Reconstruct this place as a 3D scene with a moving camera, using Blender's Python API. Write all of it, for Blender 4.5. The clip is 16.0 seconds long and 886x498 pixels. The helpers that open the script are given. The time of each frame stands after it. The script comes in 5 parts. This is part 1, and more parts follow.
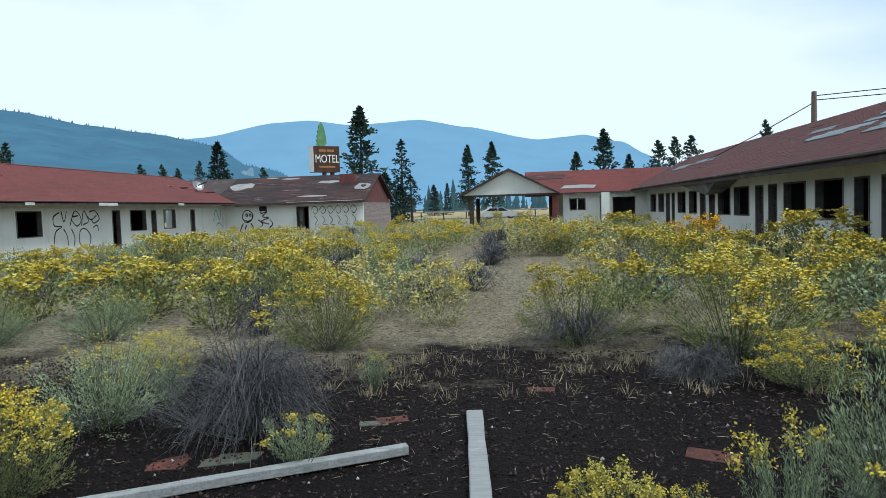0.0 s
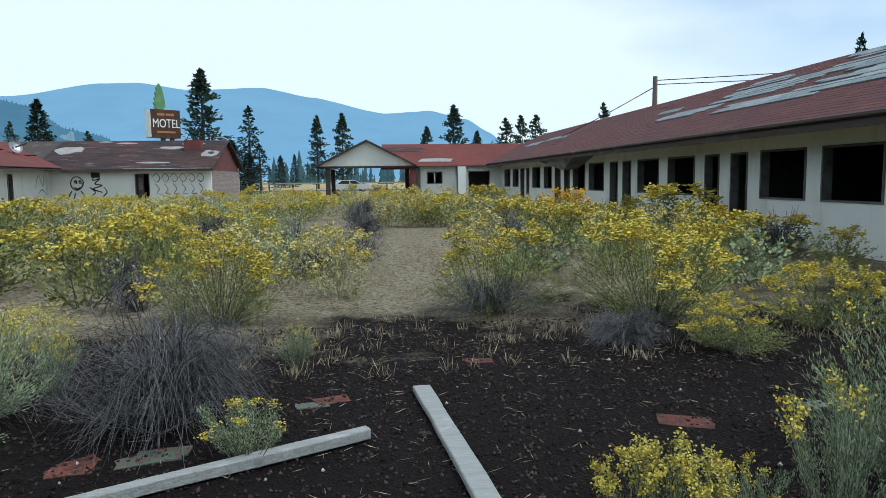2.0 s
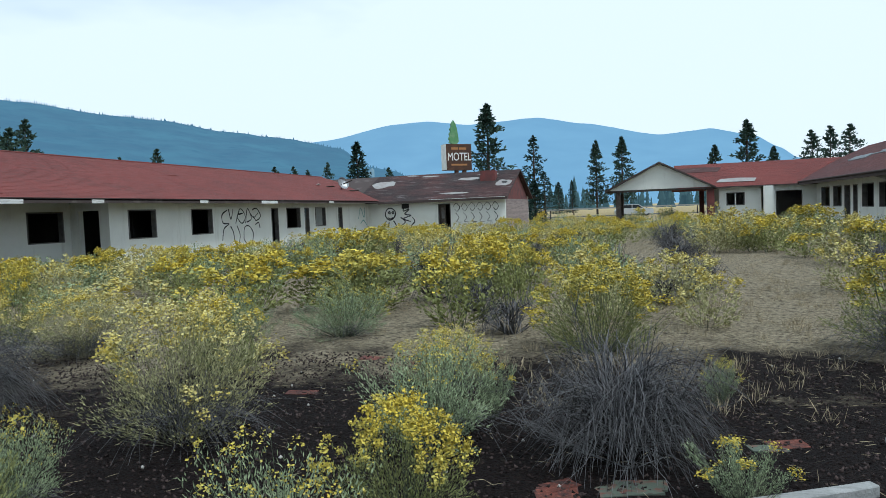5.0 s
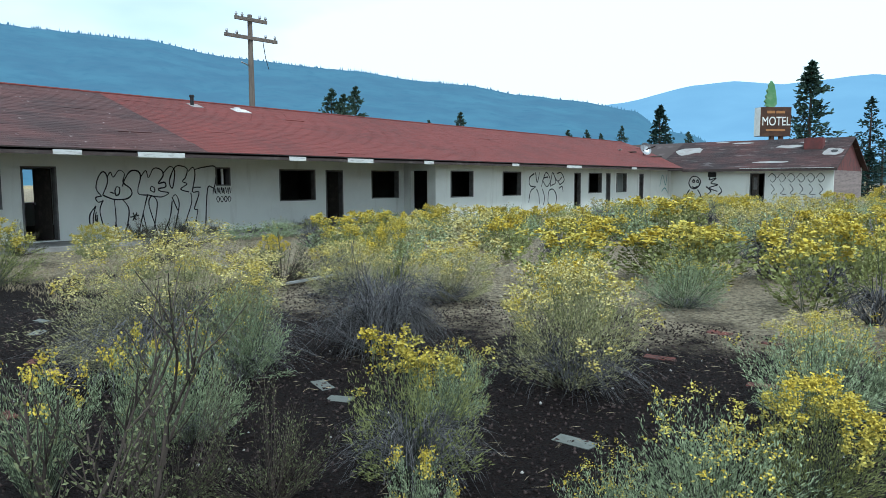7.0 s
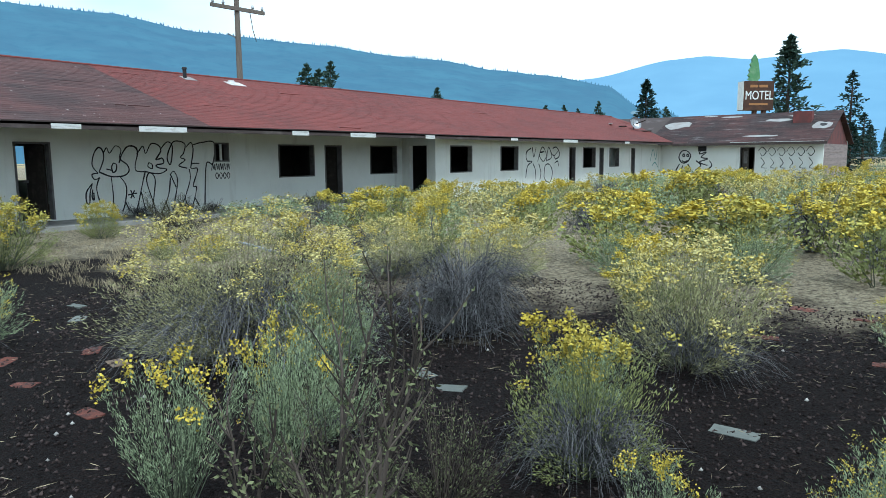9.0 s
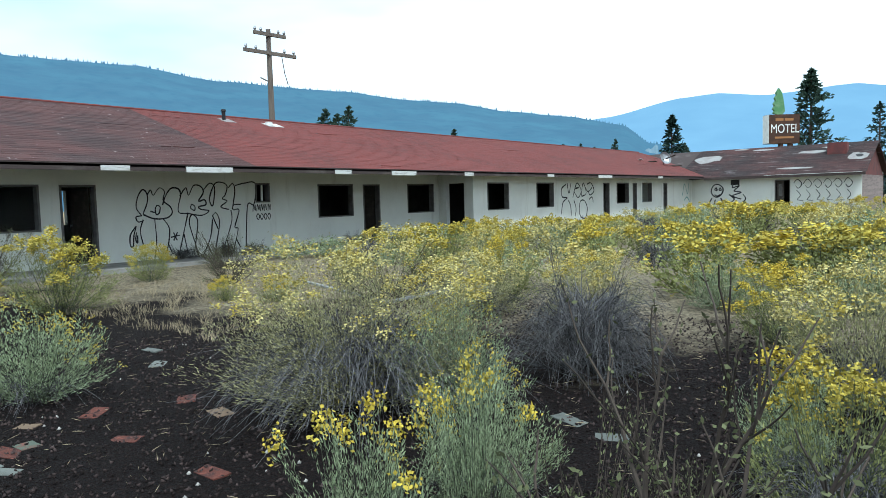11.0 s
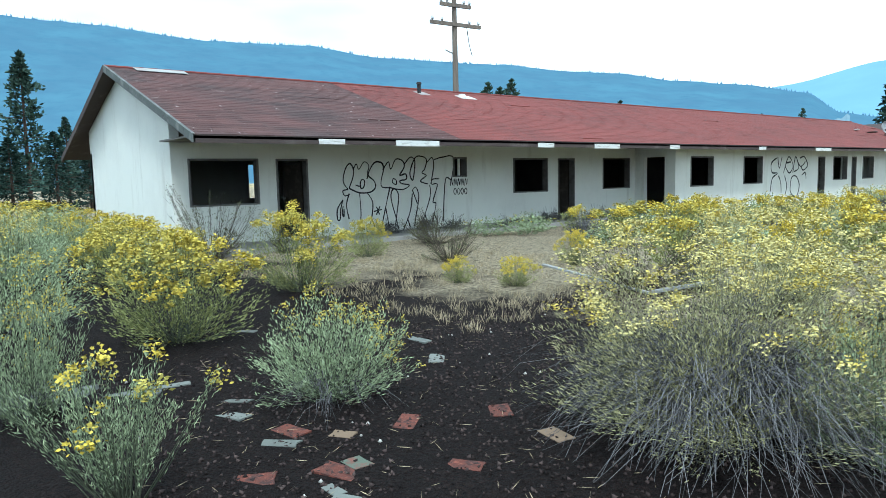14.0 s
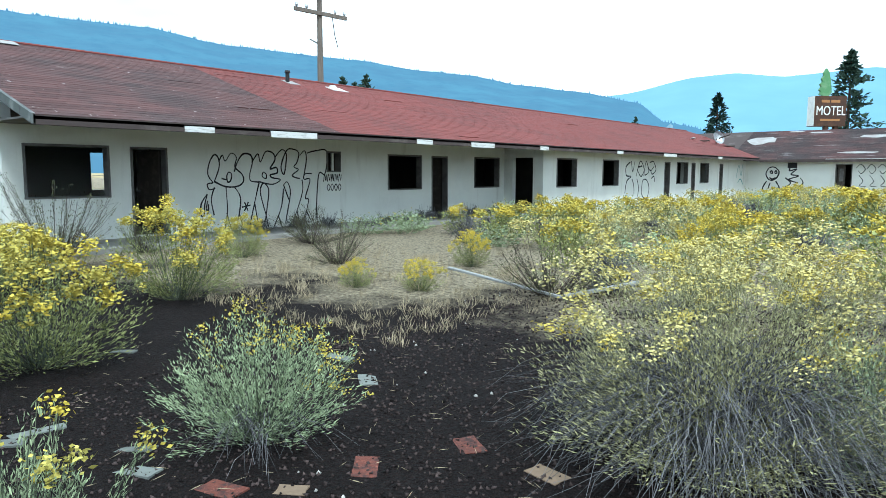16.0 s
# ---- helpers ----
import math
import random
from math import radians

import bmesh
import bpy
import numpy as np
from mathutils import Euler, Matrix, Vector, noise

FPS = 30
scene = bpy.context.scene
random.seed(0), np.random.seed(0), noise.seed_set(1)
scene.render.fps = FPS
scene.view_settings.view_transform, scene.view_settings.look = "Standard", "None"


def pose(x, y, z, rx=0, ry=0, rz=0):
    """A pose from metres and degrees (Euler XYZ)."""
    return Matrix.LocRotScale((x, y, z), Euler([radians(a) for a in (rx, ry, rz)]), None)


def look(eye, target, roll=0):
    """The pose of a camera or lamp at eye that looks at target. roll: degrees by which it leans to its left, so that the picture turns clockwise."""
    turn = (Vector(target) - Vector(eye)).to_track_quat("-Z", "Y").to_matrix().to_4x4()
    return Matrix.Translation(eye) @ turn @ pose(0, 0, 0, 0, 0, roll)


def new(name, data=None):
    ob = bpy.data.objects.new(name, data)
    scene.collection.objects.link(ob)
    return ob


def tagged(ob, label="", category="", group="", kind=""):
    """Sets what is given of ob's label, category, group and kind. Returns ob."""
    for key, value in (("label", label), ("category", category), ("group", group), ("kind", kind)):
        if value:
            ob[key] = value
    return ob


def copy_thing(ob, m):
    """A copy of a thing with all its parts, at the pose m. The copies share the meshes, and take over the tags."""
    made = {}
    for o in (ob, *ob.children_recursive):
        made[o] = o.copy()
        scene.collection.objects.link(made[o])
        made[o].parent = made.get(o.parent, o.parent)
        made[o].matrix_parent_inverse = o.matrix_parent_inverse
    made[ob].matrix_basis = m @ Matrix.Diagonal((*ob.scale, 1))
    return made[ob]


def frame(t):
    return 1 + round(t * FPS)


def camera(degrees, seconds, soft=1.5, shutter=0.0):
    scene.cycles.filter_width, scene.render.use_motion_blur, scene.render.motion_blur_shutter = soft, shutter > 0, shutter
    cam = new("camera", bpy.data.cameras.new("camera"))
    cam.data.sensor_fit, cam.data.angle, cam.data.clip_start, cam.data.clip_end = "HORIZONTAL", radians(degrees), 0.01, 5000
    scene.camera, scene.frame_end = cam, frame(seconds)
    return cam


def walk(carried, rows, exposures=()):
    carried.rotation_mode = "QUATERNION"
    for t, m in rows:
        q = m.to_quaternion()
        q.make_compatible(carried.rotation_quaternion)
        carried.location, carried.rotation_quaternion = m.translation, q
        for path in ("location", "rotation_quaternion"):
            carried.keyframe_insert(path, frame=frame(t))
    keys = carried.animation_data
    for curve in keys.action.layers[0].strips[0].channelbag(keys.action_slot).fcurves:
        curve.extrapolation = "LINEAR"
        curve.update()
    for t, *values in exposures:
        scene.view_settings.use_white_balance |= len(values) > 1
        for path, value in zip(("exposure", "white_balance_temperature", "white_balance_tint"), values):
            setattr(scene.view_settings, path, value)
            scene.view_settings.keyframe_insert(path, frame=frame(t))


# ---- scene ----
cam = camera(65.1, 16.0, soft=0.5)
PATH = [
    (0, (0.393, 0.751, 1.545), (0.162, 2.734, 1.428), -1.9),
    (0.5, (0.237, 0.851, 1.529), (0.055, 2.835, 1.356), -0.1),
    (1, (0.076, 1.097, 1.475), (0.044, 3.095, 1.393), -2.2),
    (1.5, (-0.08, 1.158, 1.45), (0.01, 3.153, 1.335), -0.2),
    (2, (-0.325, 1.209, 1.441), (-0.117, 3.188, 1.24), -0.7),
    (2.5, (-0.459, 1.219, 1.44), (-0.238, 3.2, 1.274), -0.0),
    (3, (-0.587, 1.325, 1.444), (-0.295, 3.3, 1.326), -2.3),
    (3.5, (-0.74, 1.35, 1.45), (-0.393, 3.318, 1.374), 0.5),
    (4, (-0.996, 1.265, 1.449), (-0.89, 3.26, 1.366), -2.4),
    (4.5, (-1.202, 1.237, 1.464), (-1.447, 3.218, 1.345), -0.9),
    (5, (-1.391, 1.246, 1.47), (-1.948, 3.164, 1.362), -2.3),
    (5.2, (-1.471, 1.229, 1.481), (-2.178, 3.098, 1.398), -1.9),
    (7.3, (-1.935, 0.468, 1.569), (-3.22, 1.987, 1.369), 0.3),
    (7.5, (-2.029, 0.416, 1.573), (-3.312, 1.938, 1.377), 1.0),
    (8, (-2.31, 0.35, 1.578), (-3.538, 1.915, 1.373), -2.3),
    (8.2, (-2.431, 0.346, 1.575), (-3.638, 1.917, 1.306), -0.3),
    (10.3, (-3.425, 0.216, 1.43), (-4.61, 1.82, 1.28), -2.3),
    (10.5, (-3.527, 0.209, 1.432), (-4.734, 1.801, 1.342), -3.2),
    (11, (-3.785, 0.205, 1.407), (-5.033, 1.761, 1.263), -1.6),
    (11.5, (-4.044, 0.15, 1.401), (-5.263, 1.728, 1.237), -3.5),
    (12, (-4.289, 0.104, 1.431), (-5.555, 1.645, 1.286), -1.8),
    (12.5, (-4.543, 0.081, 1.459), (-5.89, 1.547, 1.258), -1.0),
    (13, (-4.799, 0.011, 1.448), (-6.153, 1.472, 1.271), -2.0),
    (13.5, (-5.053, -0.005, 1.453), (-6.515, 1.336, 1.201), -1.5),
    (14, (-5.295, 0.017, 1.464), (-6.853, 1.253, 1.257), -1.3),
    (14.5, (-5.524, -0.02, 1.48), (-7.102, 1.183, 1.227), 0.0),
    (15, (-5.812, -0.052, 1.48), (-7.293, 1.262, 1.203), -0.5),
    (15.5, (-6.046, -0.018, 1.465), (-7.434, 1.406, 1.247), -0.3),
    (16, (-6.214, 0.018, 1.469), (-7.474, 1.555, 1.248), 0.2),
]
walk(cam, [(t, look(eye, target, roll)) for t, eye, target, roll in PATH],
     exposures=[(0, -0.4, 5600, 5), (5, -0.43, 5600, 5), (8, 0.0, 5300, 1), (12.5, 0.0, 5600, 3), (14.5, 0.45, 5300, -1), (16, 0.45, 5350, 0)])

# ---------------- world and sun ----------------
SUN_EL, SUN_AZ = 59.0, 123.0
world = bpy.data.worlds.new("world")
scene.world = world
world.use_nodes = True
wt = world.node_tree
wt.nodes.clear()


def wnode(kind, **vals):
    n = wt.nodes.new(kind)
    for k, v in vals.items():
        n.inputs[k].default_value = v
    return n


w_out = wnode("ShaderNodeOutputWorld")
sky = wnode("ShaderNodeTexSky")
sky.sky_type, sky.sun_disc = "NISHITA", False
sky.sun_elevation, sky.sun_rotation = radians(SUN_EL), radians(SUN_AZ)
bg_sky = wnode("ShaderNodeBackground", Strength=0.19)
bg_cloud = wnode("ShaderNodeBackground", Strength=1.3, Color=(0.95, 1.0, 1.0, 1))
coord = wnode("ShaderNodeTexCoord")
stretch = wnode("ShaderNodeMapping", Scale=(1.0, 1.0, 3.2), Location=(0.55, 0.2, 0.1))
cloud = wnode("ShaderNodeTexNoise", Scale=1.3, Detail=5.0, Roughness=0.5)
ramp = wnode("ShaderNodeValToRGB")
ramp.color_ramp.elements[0].position, ramp.color_ramp.elements[1].position = 0.31, 0.5
ramp.color_ramp.elements[0].color = (0.4, 0.4, 0.4, 1)
w_mix = wnode("ShaderNodeMixShader")
for a, b in ((coord.outputs["Generated"], stretch.inputs[0]), (stretch.outputs[0], cloud.inputs["Vector"]),
             (cloud.outputs[0], ramp.inputs[0]), (sky.outputs[0], bg_sky.inputs[0]), (ramp.outputs[0], w_mix.inputs[0]),
             (bg_sky.outputs[0], w_mix.inputs[1]), (bg_cloud.outputs[0], w_mix.inputs[2]), (w_mix.outputs[0], w_out.inputs[0])):
    wt.links.new(a, b)

sun = new("sun", bpy.data.lights.new("sun", "SUN"))
sun.data.energy, sun.data.angle, sun.data.color = 2.9, radians(10), (1.0, 0.96, 0.88)
sun.matrix_world = look((0, 0, 50), (-14, 9, 50 - 28))


# ---------------- materials ----------------
def material(name, base, rough=0.85, vary=(), grain=None, bump=0.0, bump_scale=40.0, island=0.0, spec=0.3, metal=0.0, glow=None, obj=0.0):
    """vary: (scale, colour, low, high) stains laid over the base one after another."""
    m = bpy.data.materials.new(name)
    m.use_nodes = True
    nt = m.node_tree
    b = nt.nodes["Principled BSDF"]
    b.inputs["Roughness"].default_value, b.inputs["Metallic"].default_value = rough, metal
    b.inputs["Specular IOR Level"].default_value = spec
    geo = nt.nodes.new("ShaderNodeNewGeometry")
    rgb = nt.nodes.new("ShaderNodeRGB")
    rgb.outputs[0].default_value = (*base, 1)
    col = rgb.outputs[0]
    for scale, c, lo, hi in vary:
        n = nt.nodes.new("ShaderNodeTexNoise")
        n.inputs["Detail"].default_value, n.inputs["Roughness"].default_value = 6, 0.62
        if isinstance(scale, tuple):
            mp = nt.nodes.new("ShaderNodeMapping")
            mp.inputs["Scale"].default_value = scale
            nt.links.new(geo.outputs["Position"], mp.inputs[0])
            nt.links.new(mp.outputs[0], n.inputs["Vector"])
            n.inputs["Scale"].default_value = 1
        else:
            nt.links.new(geo.outputs["Position"], n.inputs["Vector"])
            n.inputs["Scale"].default_value = scale
        r = nt.nodes.new("ShaderNodeMapRange")
        r.inputs[1].default_value, r.inputs[2].default_value = lo, hi
        nt.links.new(n.outputs[0], r.inputs[0])
        mix = nt.nodes.new("ShaderNodeMix")
        mix.data_type = "RGBA"
        nt.links.new(r.outputs[0], mix.inputs[0])
        nt.links.new(col, mix.inputs[6])
        mix.inputs[7].default_value = (*c, 1)
        col = mix.outputs[2]
    for amount, source in ((island, geo.outputs["Random Per Island"]), (obj, None)):
        if amount:
            if source is None:
                source = nt.nodes.new("ShaderNodeObjectInfo").outputs["Random"]
            r = nt.nodes.new("ShaderNodeMapRange")
            r.inputs[3].default_value, r.inputs[4].default_value = 1 - amount, 1 + amount
            nt.links.new(source, r.inputs[0])
            hsv = nt.nodes.new("ShaderNodeHueSaturation")
            nt.links.new(r.outputs[0], hsv.inputs["Value"])
            nt.links.new(col, hsv.inputs["Color"])
            col = hsv.outputs[0]
    nt.links.new(col, b.inputs["Base Color"])
    if bump:
        n = nt.nodes.new("ShaderNodeTexNoise")
        n.inputs["Scale"].default_value, n.inputs["Detail"].default_value = bump_scale, 5
        nt.links.new(geo.outputs["Position"], n.inputs["Vector"])
        bp = nt.nodes.new("ShaderNodeBump")
        bp.inputs["Strength"].default_value, bp.inputs["Distance"].default_value = bump, 0.02
        nt.links.new(n.outputs[0], bp.inputs["Height"])
        nt.links.new(bp.outputs[0], b.inputs["Normal"])
    # glow: emission that stands in for distance haze; none of it is a lamp
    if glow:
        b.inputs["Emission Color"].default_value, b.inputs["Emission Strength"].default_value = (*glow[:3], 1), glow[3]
    return m


STUCCO = material("stucco", (0.7, 0.71, 0.66), 0.9, [(0.7, (0.62, 0.62, 0.58), 0.45, 0.75), ((2.5, 2.5, 0.35), (0.5, 0.49, 0.44), 0.56, 0.8), (14, (0.7, 0.7, 0.66), 0.5, 0.85)], bump=0.25, bump_scale=55)
# near-black tone puts the darkness of unlit rooms into the colour
ROOM_SHADE = material("room_shade_plaster", (0.06, 0.056, 0.052), 0.95, [(1.2, (0.03, 0.028, 0.026), 0.4, 0.7)])
RED_ROOF = material("red_shingle", (0.15, 0.04, 0.034), 0.9, [(0.35, (0.11, 0.035, 0.031), 0.42, 0.68), (5, (0.21, 0.045, 0.038), 0.5, 0.8)], bump=0.4, bump_scale=60, island=0.07)
DUSKY_ROOF = material("dusky_red_shingle", (0.085, 0.028, 0.026), 0.9, [(0.3, (0.075, 0.03, 0.03), 0.42, 0.62), (2.5, (0.17, 0.06, 0.05), 0.55, 0.75)], bump=0.4, bump_scale=60, island=0.1)
WORN_ROOF = material("worn_shingle", (0.085, 0.04, 0.037), 0.92, [(0.5, (0.06, 0.037, 0.036), 0.42, 0.62), (7.0, (0.34, 0.29, 0.27), 0.655, 0.7)], bump=0.5, bump_scale=50, island=0.25)
OLD_ROOF = material("stripped_shingle", (0.065, 0.031, 0.029), 0.92, [(0.45, (0.035, 0.026, 0.026), 0.4, 0.62), ((0.7, 4, 4), (0.22, 0.2, 0.2), 0.6, 0.74)], bump=0.5, bump_scale=50, island=0.3)
BARE_BOARD = material("bare_roof_board", (0.2, 0.23, 0.24), 0.85, [((1.5, 14, 14), (0.1, 0.12, 0.13), 0.4, 0.7), (1.0, (0.32, 0.33, 0.33), 0.5, 0.8)], bump=0.3, island=0.22)
PALE_BOARD = material("pale_roof_felt", (0.31, 0.31, 0.3), 0.9, [(2.0, (0.25, 0.22, 0.21), 0.45, 0.7)], bump=0.3)
TRIM_DARK = material("dark_fascia", (0.06, 0.045, 0.042), 0.85, [(1.5, (0.14, 0.12, 0.11), 0.55, 0.75)])
TRIM_PALE = material("peeling_white_board", (0.6, 0.6, 0.58), 0.8, [((3, 3, 20), (0.3, 0.28, 0.26), 0.5, 0.72)])
TRIM_RED = material("red_trim", (0.16, 0.05, 0.045), 0.8, [(2, (0.07, 0.04, 0.04), 0.45, 0.7)])
SOFFIT = material("soffit", (0.2, 0.19, 0.18), 0.9, [(1.3, (0.09, 0.085, 0.08), 0.4, 0.7)])
SIDING = material("lap_siding", (0.3, 0.24, 0.22), 0.85, [((1, 1, 12), (0.18, 0.14, 0.13), 0.45, 0.7)], obj=0.1)
FRAME = material("weathered_frame", (0.13, 0.125, 0.12), 0.8, [(4, (0.07, 0.062, 0.06), 0.45, 0.7)])
GREY_WOOD = material("grey_weathered_wood", (0.28, 0.285, 0.275), 0.85, [((5, 60, 60), (0.2, 0.2, 0.195), 0.45, 0.7), (9, (0.38, 0.38, 0.37), 0.55, 0.8)], bump=0.4, bump_scale=70)
DARK_WOOD = material("dark_wood", (0.05, 0.042, 0.036), 0.9, [(6, (0.1, 0.08, 0.07), 0.5, 0.75)])
POLE_WOOD = material("pole_wood", (0.17, 0.14, 0.115), 0.9, [((8, 8, 0.8), (0.1, 0.08, 0.07), 0.45, 0.7)], bump=0.3)
METAL = material("galvanised_metal", (0.42, 0.43, 0.44), 0.5, [(8, (0.25, 0.24, 0.23), 0.5, 0.75)], metal=0.7)
BLACK = material("black_rubber_and_hole_shade", (0.02, 0.02, 0.022), 0.7)
PAINT = material("black_spray_paint", (0.012, 0.013, 0.016), 0.7, [(9, (0.03, 0.032, 0.036), 0.5, 0.8)])
PAINT_TEAL = material("teal_spray_paint", (0.12, 0.3, 0.28), 0.7, [(9, (0.2, 0.36, 0.33), 0.5, 0.8)])
GRAVEL = material("cinder_stone", (0.052, 0.038, 0.035), 0.95, [(3, (0.02, 0.015, 0.015), 0.4, 0.7)], island=0.85, spec=0.15)
PALE_STONE = material("pale_stone", (0.4, 0.38, 0.35), 0.9, [(30, (0.25, 0.24, 0.22), 0.4, 0.7)], island=0.3)
STRAW = material("straw", (0.36, 0.3, 0.195), 0.9, [(6, (0.28, 0.23, 0.15), 0.4, 0.7)], island=0.3, spec=0.15)
RED_TILE = material("red_roof_tile", (0.12, 0.038, 0.026), 0.85, [(14, (0.05, 0.025, 0.022), 0.45, 0.6), (40, (0.3, 0.1, 0.07), 0.55, 0.8)], bump=0.4, bump_scale=90, obj=0.2)
TAN_TILE = material("tan_shingle", (0.19, 0.135, 0.09), 0.9, [(14, (0.17, 0.12, 0.08), 0.4, 0.7)], bump=0.3, obj=0.15)
PLASTER_BIT = material("pale_debris", (0.14, 0.15, 0.135), 0.9, [(10, (0.11, 0.115, 0.105), 0.45, 0.7)], bump=0.3, obj=0.2)
GREEN_TILE = material("mossy_shingle", (0.09, 0.11, 0.085), 0.9, [(12, (0.16, 0.06, 0.045), 0.5, 0.65)], bump=0.3)
STEM = material("brush_stem", (0.105, 0.115, 0.075), 0.9, island=0.3, spec=0.15, vary=[(1.4, (0.075, 0.09, 0.06), 0.4, 0.7)])
STEM_PALE = material("pale_brush_stem", (0.21, 0.195, 0.13), 0.9, island=0.3, spec=0.15, vary=[(1.4, (0.13, 0.135, 0.09), 0.4, 0.7)])
LEAF = material("grey_green_leaf", (0.235, 0.25, 0.095), 0.85, island=0.35, spec=0.15, obj=0.15)
LEAF_BLUE = material("silver_green_leaf", (0.26, 0.31, 0.18), 0.85, island=0.3, spec=0.15, obj=0.12)
LEAF_PALE = material("pale_olive_leaf", (0.35, 0.335, 0.17), 0.85, island=0.3, spec=0.15, obj=0.12)
LEAF_OLIVE = material("dark_olive_leaf", (0.13, 0.14, 0.07), 0.85, island=0.35, spec=0.15)
FLOWER = material("yellow_flower", (0.5, 0.39, 0.055), 0.85, island=0.35, spec=0.1, vary=[(2.0, (0.38, 0.35, 0.1), 0.42, 0.68)], obj=0.1)
FLOWER_ORANGE = material("deep_yellow_flower", (0.62, 0.36, 0.02), 0.85, island=0.25, spec=0.1)
FLOWER_CREAM = material("cream_flower", (0.5, 0.44, 0.18), 0.85, island=0.3, spec=0.1, vary=[(2.5, (0.46, 0.36, 0.06), 0.45, 0.65)])
TWIG_GREY = material("grey_dead_twig", (0.115, 0.112, 0.115), 0.9, island=0.85, spec=0.15)
TWIG_DARK = material("dark_twig", (0.07, 0.056, 0.046), 0.9, island=0.4, spec=0.15)
BARK = material("bark", (0.09, 0.06, 0.045), 0.95, [(8, (0.05, 0.035, 0.03), 0.4, 0.7)])
NEEDLE = material("pine_needle", (0.045, 0.075, 0.058), 0.9, island=0.4, spec=0.1)
NEEDLE_DARK = material("dark_conifer_needle", (0.03, 0.055, 0.045), 0.9, island=0.4, spec=0.1)
# blue emission here paints air haze over the far trees
NEEDLE_FAR = material("distant_needle_haze_glow", (0.035, 0.06, 0.055), 0.9, island=0.3, spec=0.05, glow=(0.10, 0.2, 0.26, 0.35))
SIGN_BROWN = material("sign_brown", (0.055, 0.026, 0.016), 0.6, [(1.5, (0.1, 0.045, 0.022), 0.45, 0.7)])
SIGN_WHITE = material("sign_white", (0.75, 0.76, 0.74), 0.6, [(3, (0.55, 0.55, 0.52), 0.5, 0.75)])
SIGN_GREEN = material("sign_green", (0.1, 0.24, 0.1), 0.6, [(1.5, (0.2, 0.32, 0.18), 0.45, 0.7)])
SIGN_GOLD = material("sign_gold", (0.34, 0.16, 0.06), 0.6)
CAR_PAINT = material("silver_car_paint", (0.5, 0.52, 0.54), 0.3, metal=0.4)
CAR_GLASS = material("dark_car_glass", (0.02, 0.025, 0.03), 0.1, spec=0.6)
ASPHALT = material("asphalt", (0.05, 0.05, 0.052), 0.9, [(2, (0.07, 0.07, 0.07), 0.4, 0.7)])
# bluish tones and emission put the distance haze into the hills' own colour
HILL_NEAR = material("wooded_hillside_haze_glow", (0.02, 0.045, 0.055), 1.0, [((0.012, 0.012, 0.03), (0.03, 0.075, 0.085), 0.42, 0.66), (0.05, (0.01, 0.035, 0.045), 0.5, 0.72)], spec=0.0, glow=(0.13, 0.255, 0.39, 0.75))
HILL_BARE = material("bare_scar_haze_glow", (0.12, 0.15, 0.16), 1.0, [(0.03, (0.06, 0.1, 0.11), 0.4, 0.7)], spec=0.0, glow=(0.17, 0.29, 0.38, 0.75))
HILL_FAR = material("mountain_haze_glow", (0.03, 0.07, 0.09), 1.0, [((0.004, 0.004, 0.006), (0.05, 0.1, 0.12), 0.4, 0.7)], spec=0.0, glow=(0.3, 0.52, 0.76, 0.8))


# ---------------- mesh helpers ----------------
class Shape:
    """Collects vertices and faces for one mesh."""

    def __init__(self):
        self.v, self.f = [], []

    def add(self, verts, faces):
        k = len(self.v)
        self.v.extend([tuple(p) for p in verts])
        self.f.extend([tuple(i + k for i in q) for q in faces])
        return self

    def box(self, lo, hi, m=None):
        (a, b, c), (d, e, f) = lo, hi
        vs = [(a, b, c), (d, b, c), (d, e, c), (a, e, c), (a, b, f), (d, b, f), (d, e, f), (a, e, f)]
        if m is not None:
            vs = [m @ Vector(p) for p in vs]
        return self.add(vs, [(3, 2, 1, 0), (4, 5, 6, 7), (0, 1, 5, 4), (1, 2, 6, 5), (2, 3, 7, 6), (3, 0, 4, 7)])

    def prism(self, outline, depth, m=None):
        """outline in x, z; extruded along y from 0 to depth."""
        n = len(outline)
        vs = [Vector((x, 0, z)) for x, z in outline] + [Vector((x, depth, z)) for x, z in outline]
        if m is not None:
            vs = [m @ p for p in vs]
        return self.add(vs, [tuple(range(n)), tuple(range(2 * n - 1, n - 1, -1))] + [(i, i + n, (i + 1) % n + n, (i + 1) % n) for i in range(n)])

    def tube(self, pts, radii, sides=6, cap=True):
        pts = [Vector(p) for p in pts]
        vs, fs = [], []
        for i, p in enumerate(pts):
            d = (pts[min(i + 1, len(pts) - 1)] - pts[max(i - 1, 0)]).normalized()
            u = d.cross(Vector((0.31, 0.87, 0.38))).normalized()
            w = d.cross(u)
            r = radii if isinstance(radii, (int, float)) else radii[i]
            vs += [p + r * (math.cos(a) * u + math.sin(a) * w) for a in (2 * math.pi * k / sides for k in range(sides))]
        for i in range(len(pts) - 1):
            for k in range(sides):
                fs.append((i * sides + k, i * sides + (k + 1) % sides, (i + 1) * sides + (k + 1) % sides, (i + 1) * sides + k))
        if cap:
            fs += [tuple(range(sides - 1, -1, -1)), tuple(range((len(pts) - 1) * sides, len(pts) * sides))]
        return self.add(vs, fs)

    def mesh(self, name, mat, smooth=False):
        me = bpy.data.meshes.new(name)
        me.from_pydata(self.v, [], self.f)
        me.materials.append(mat)
        if smooth:
            me.shade_smooth()
        me.update()
        return me


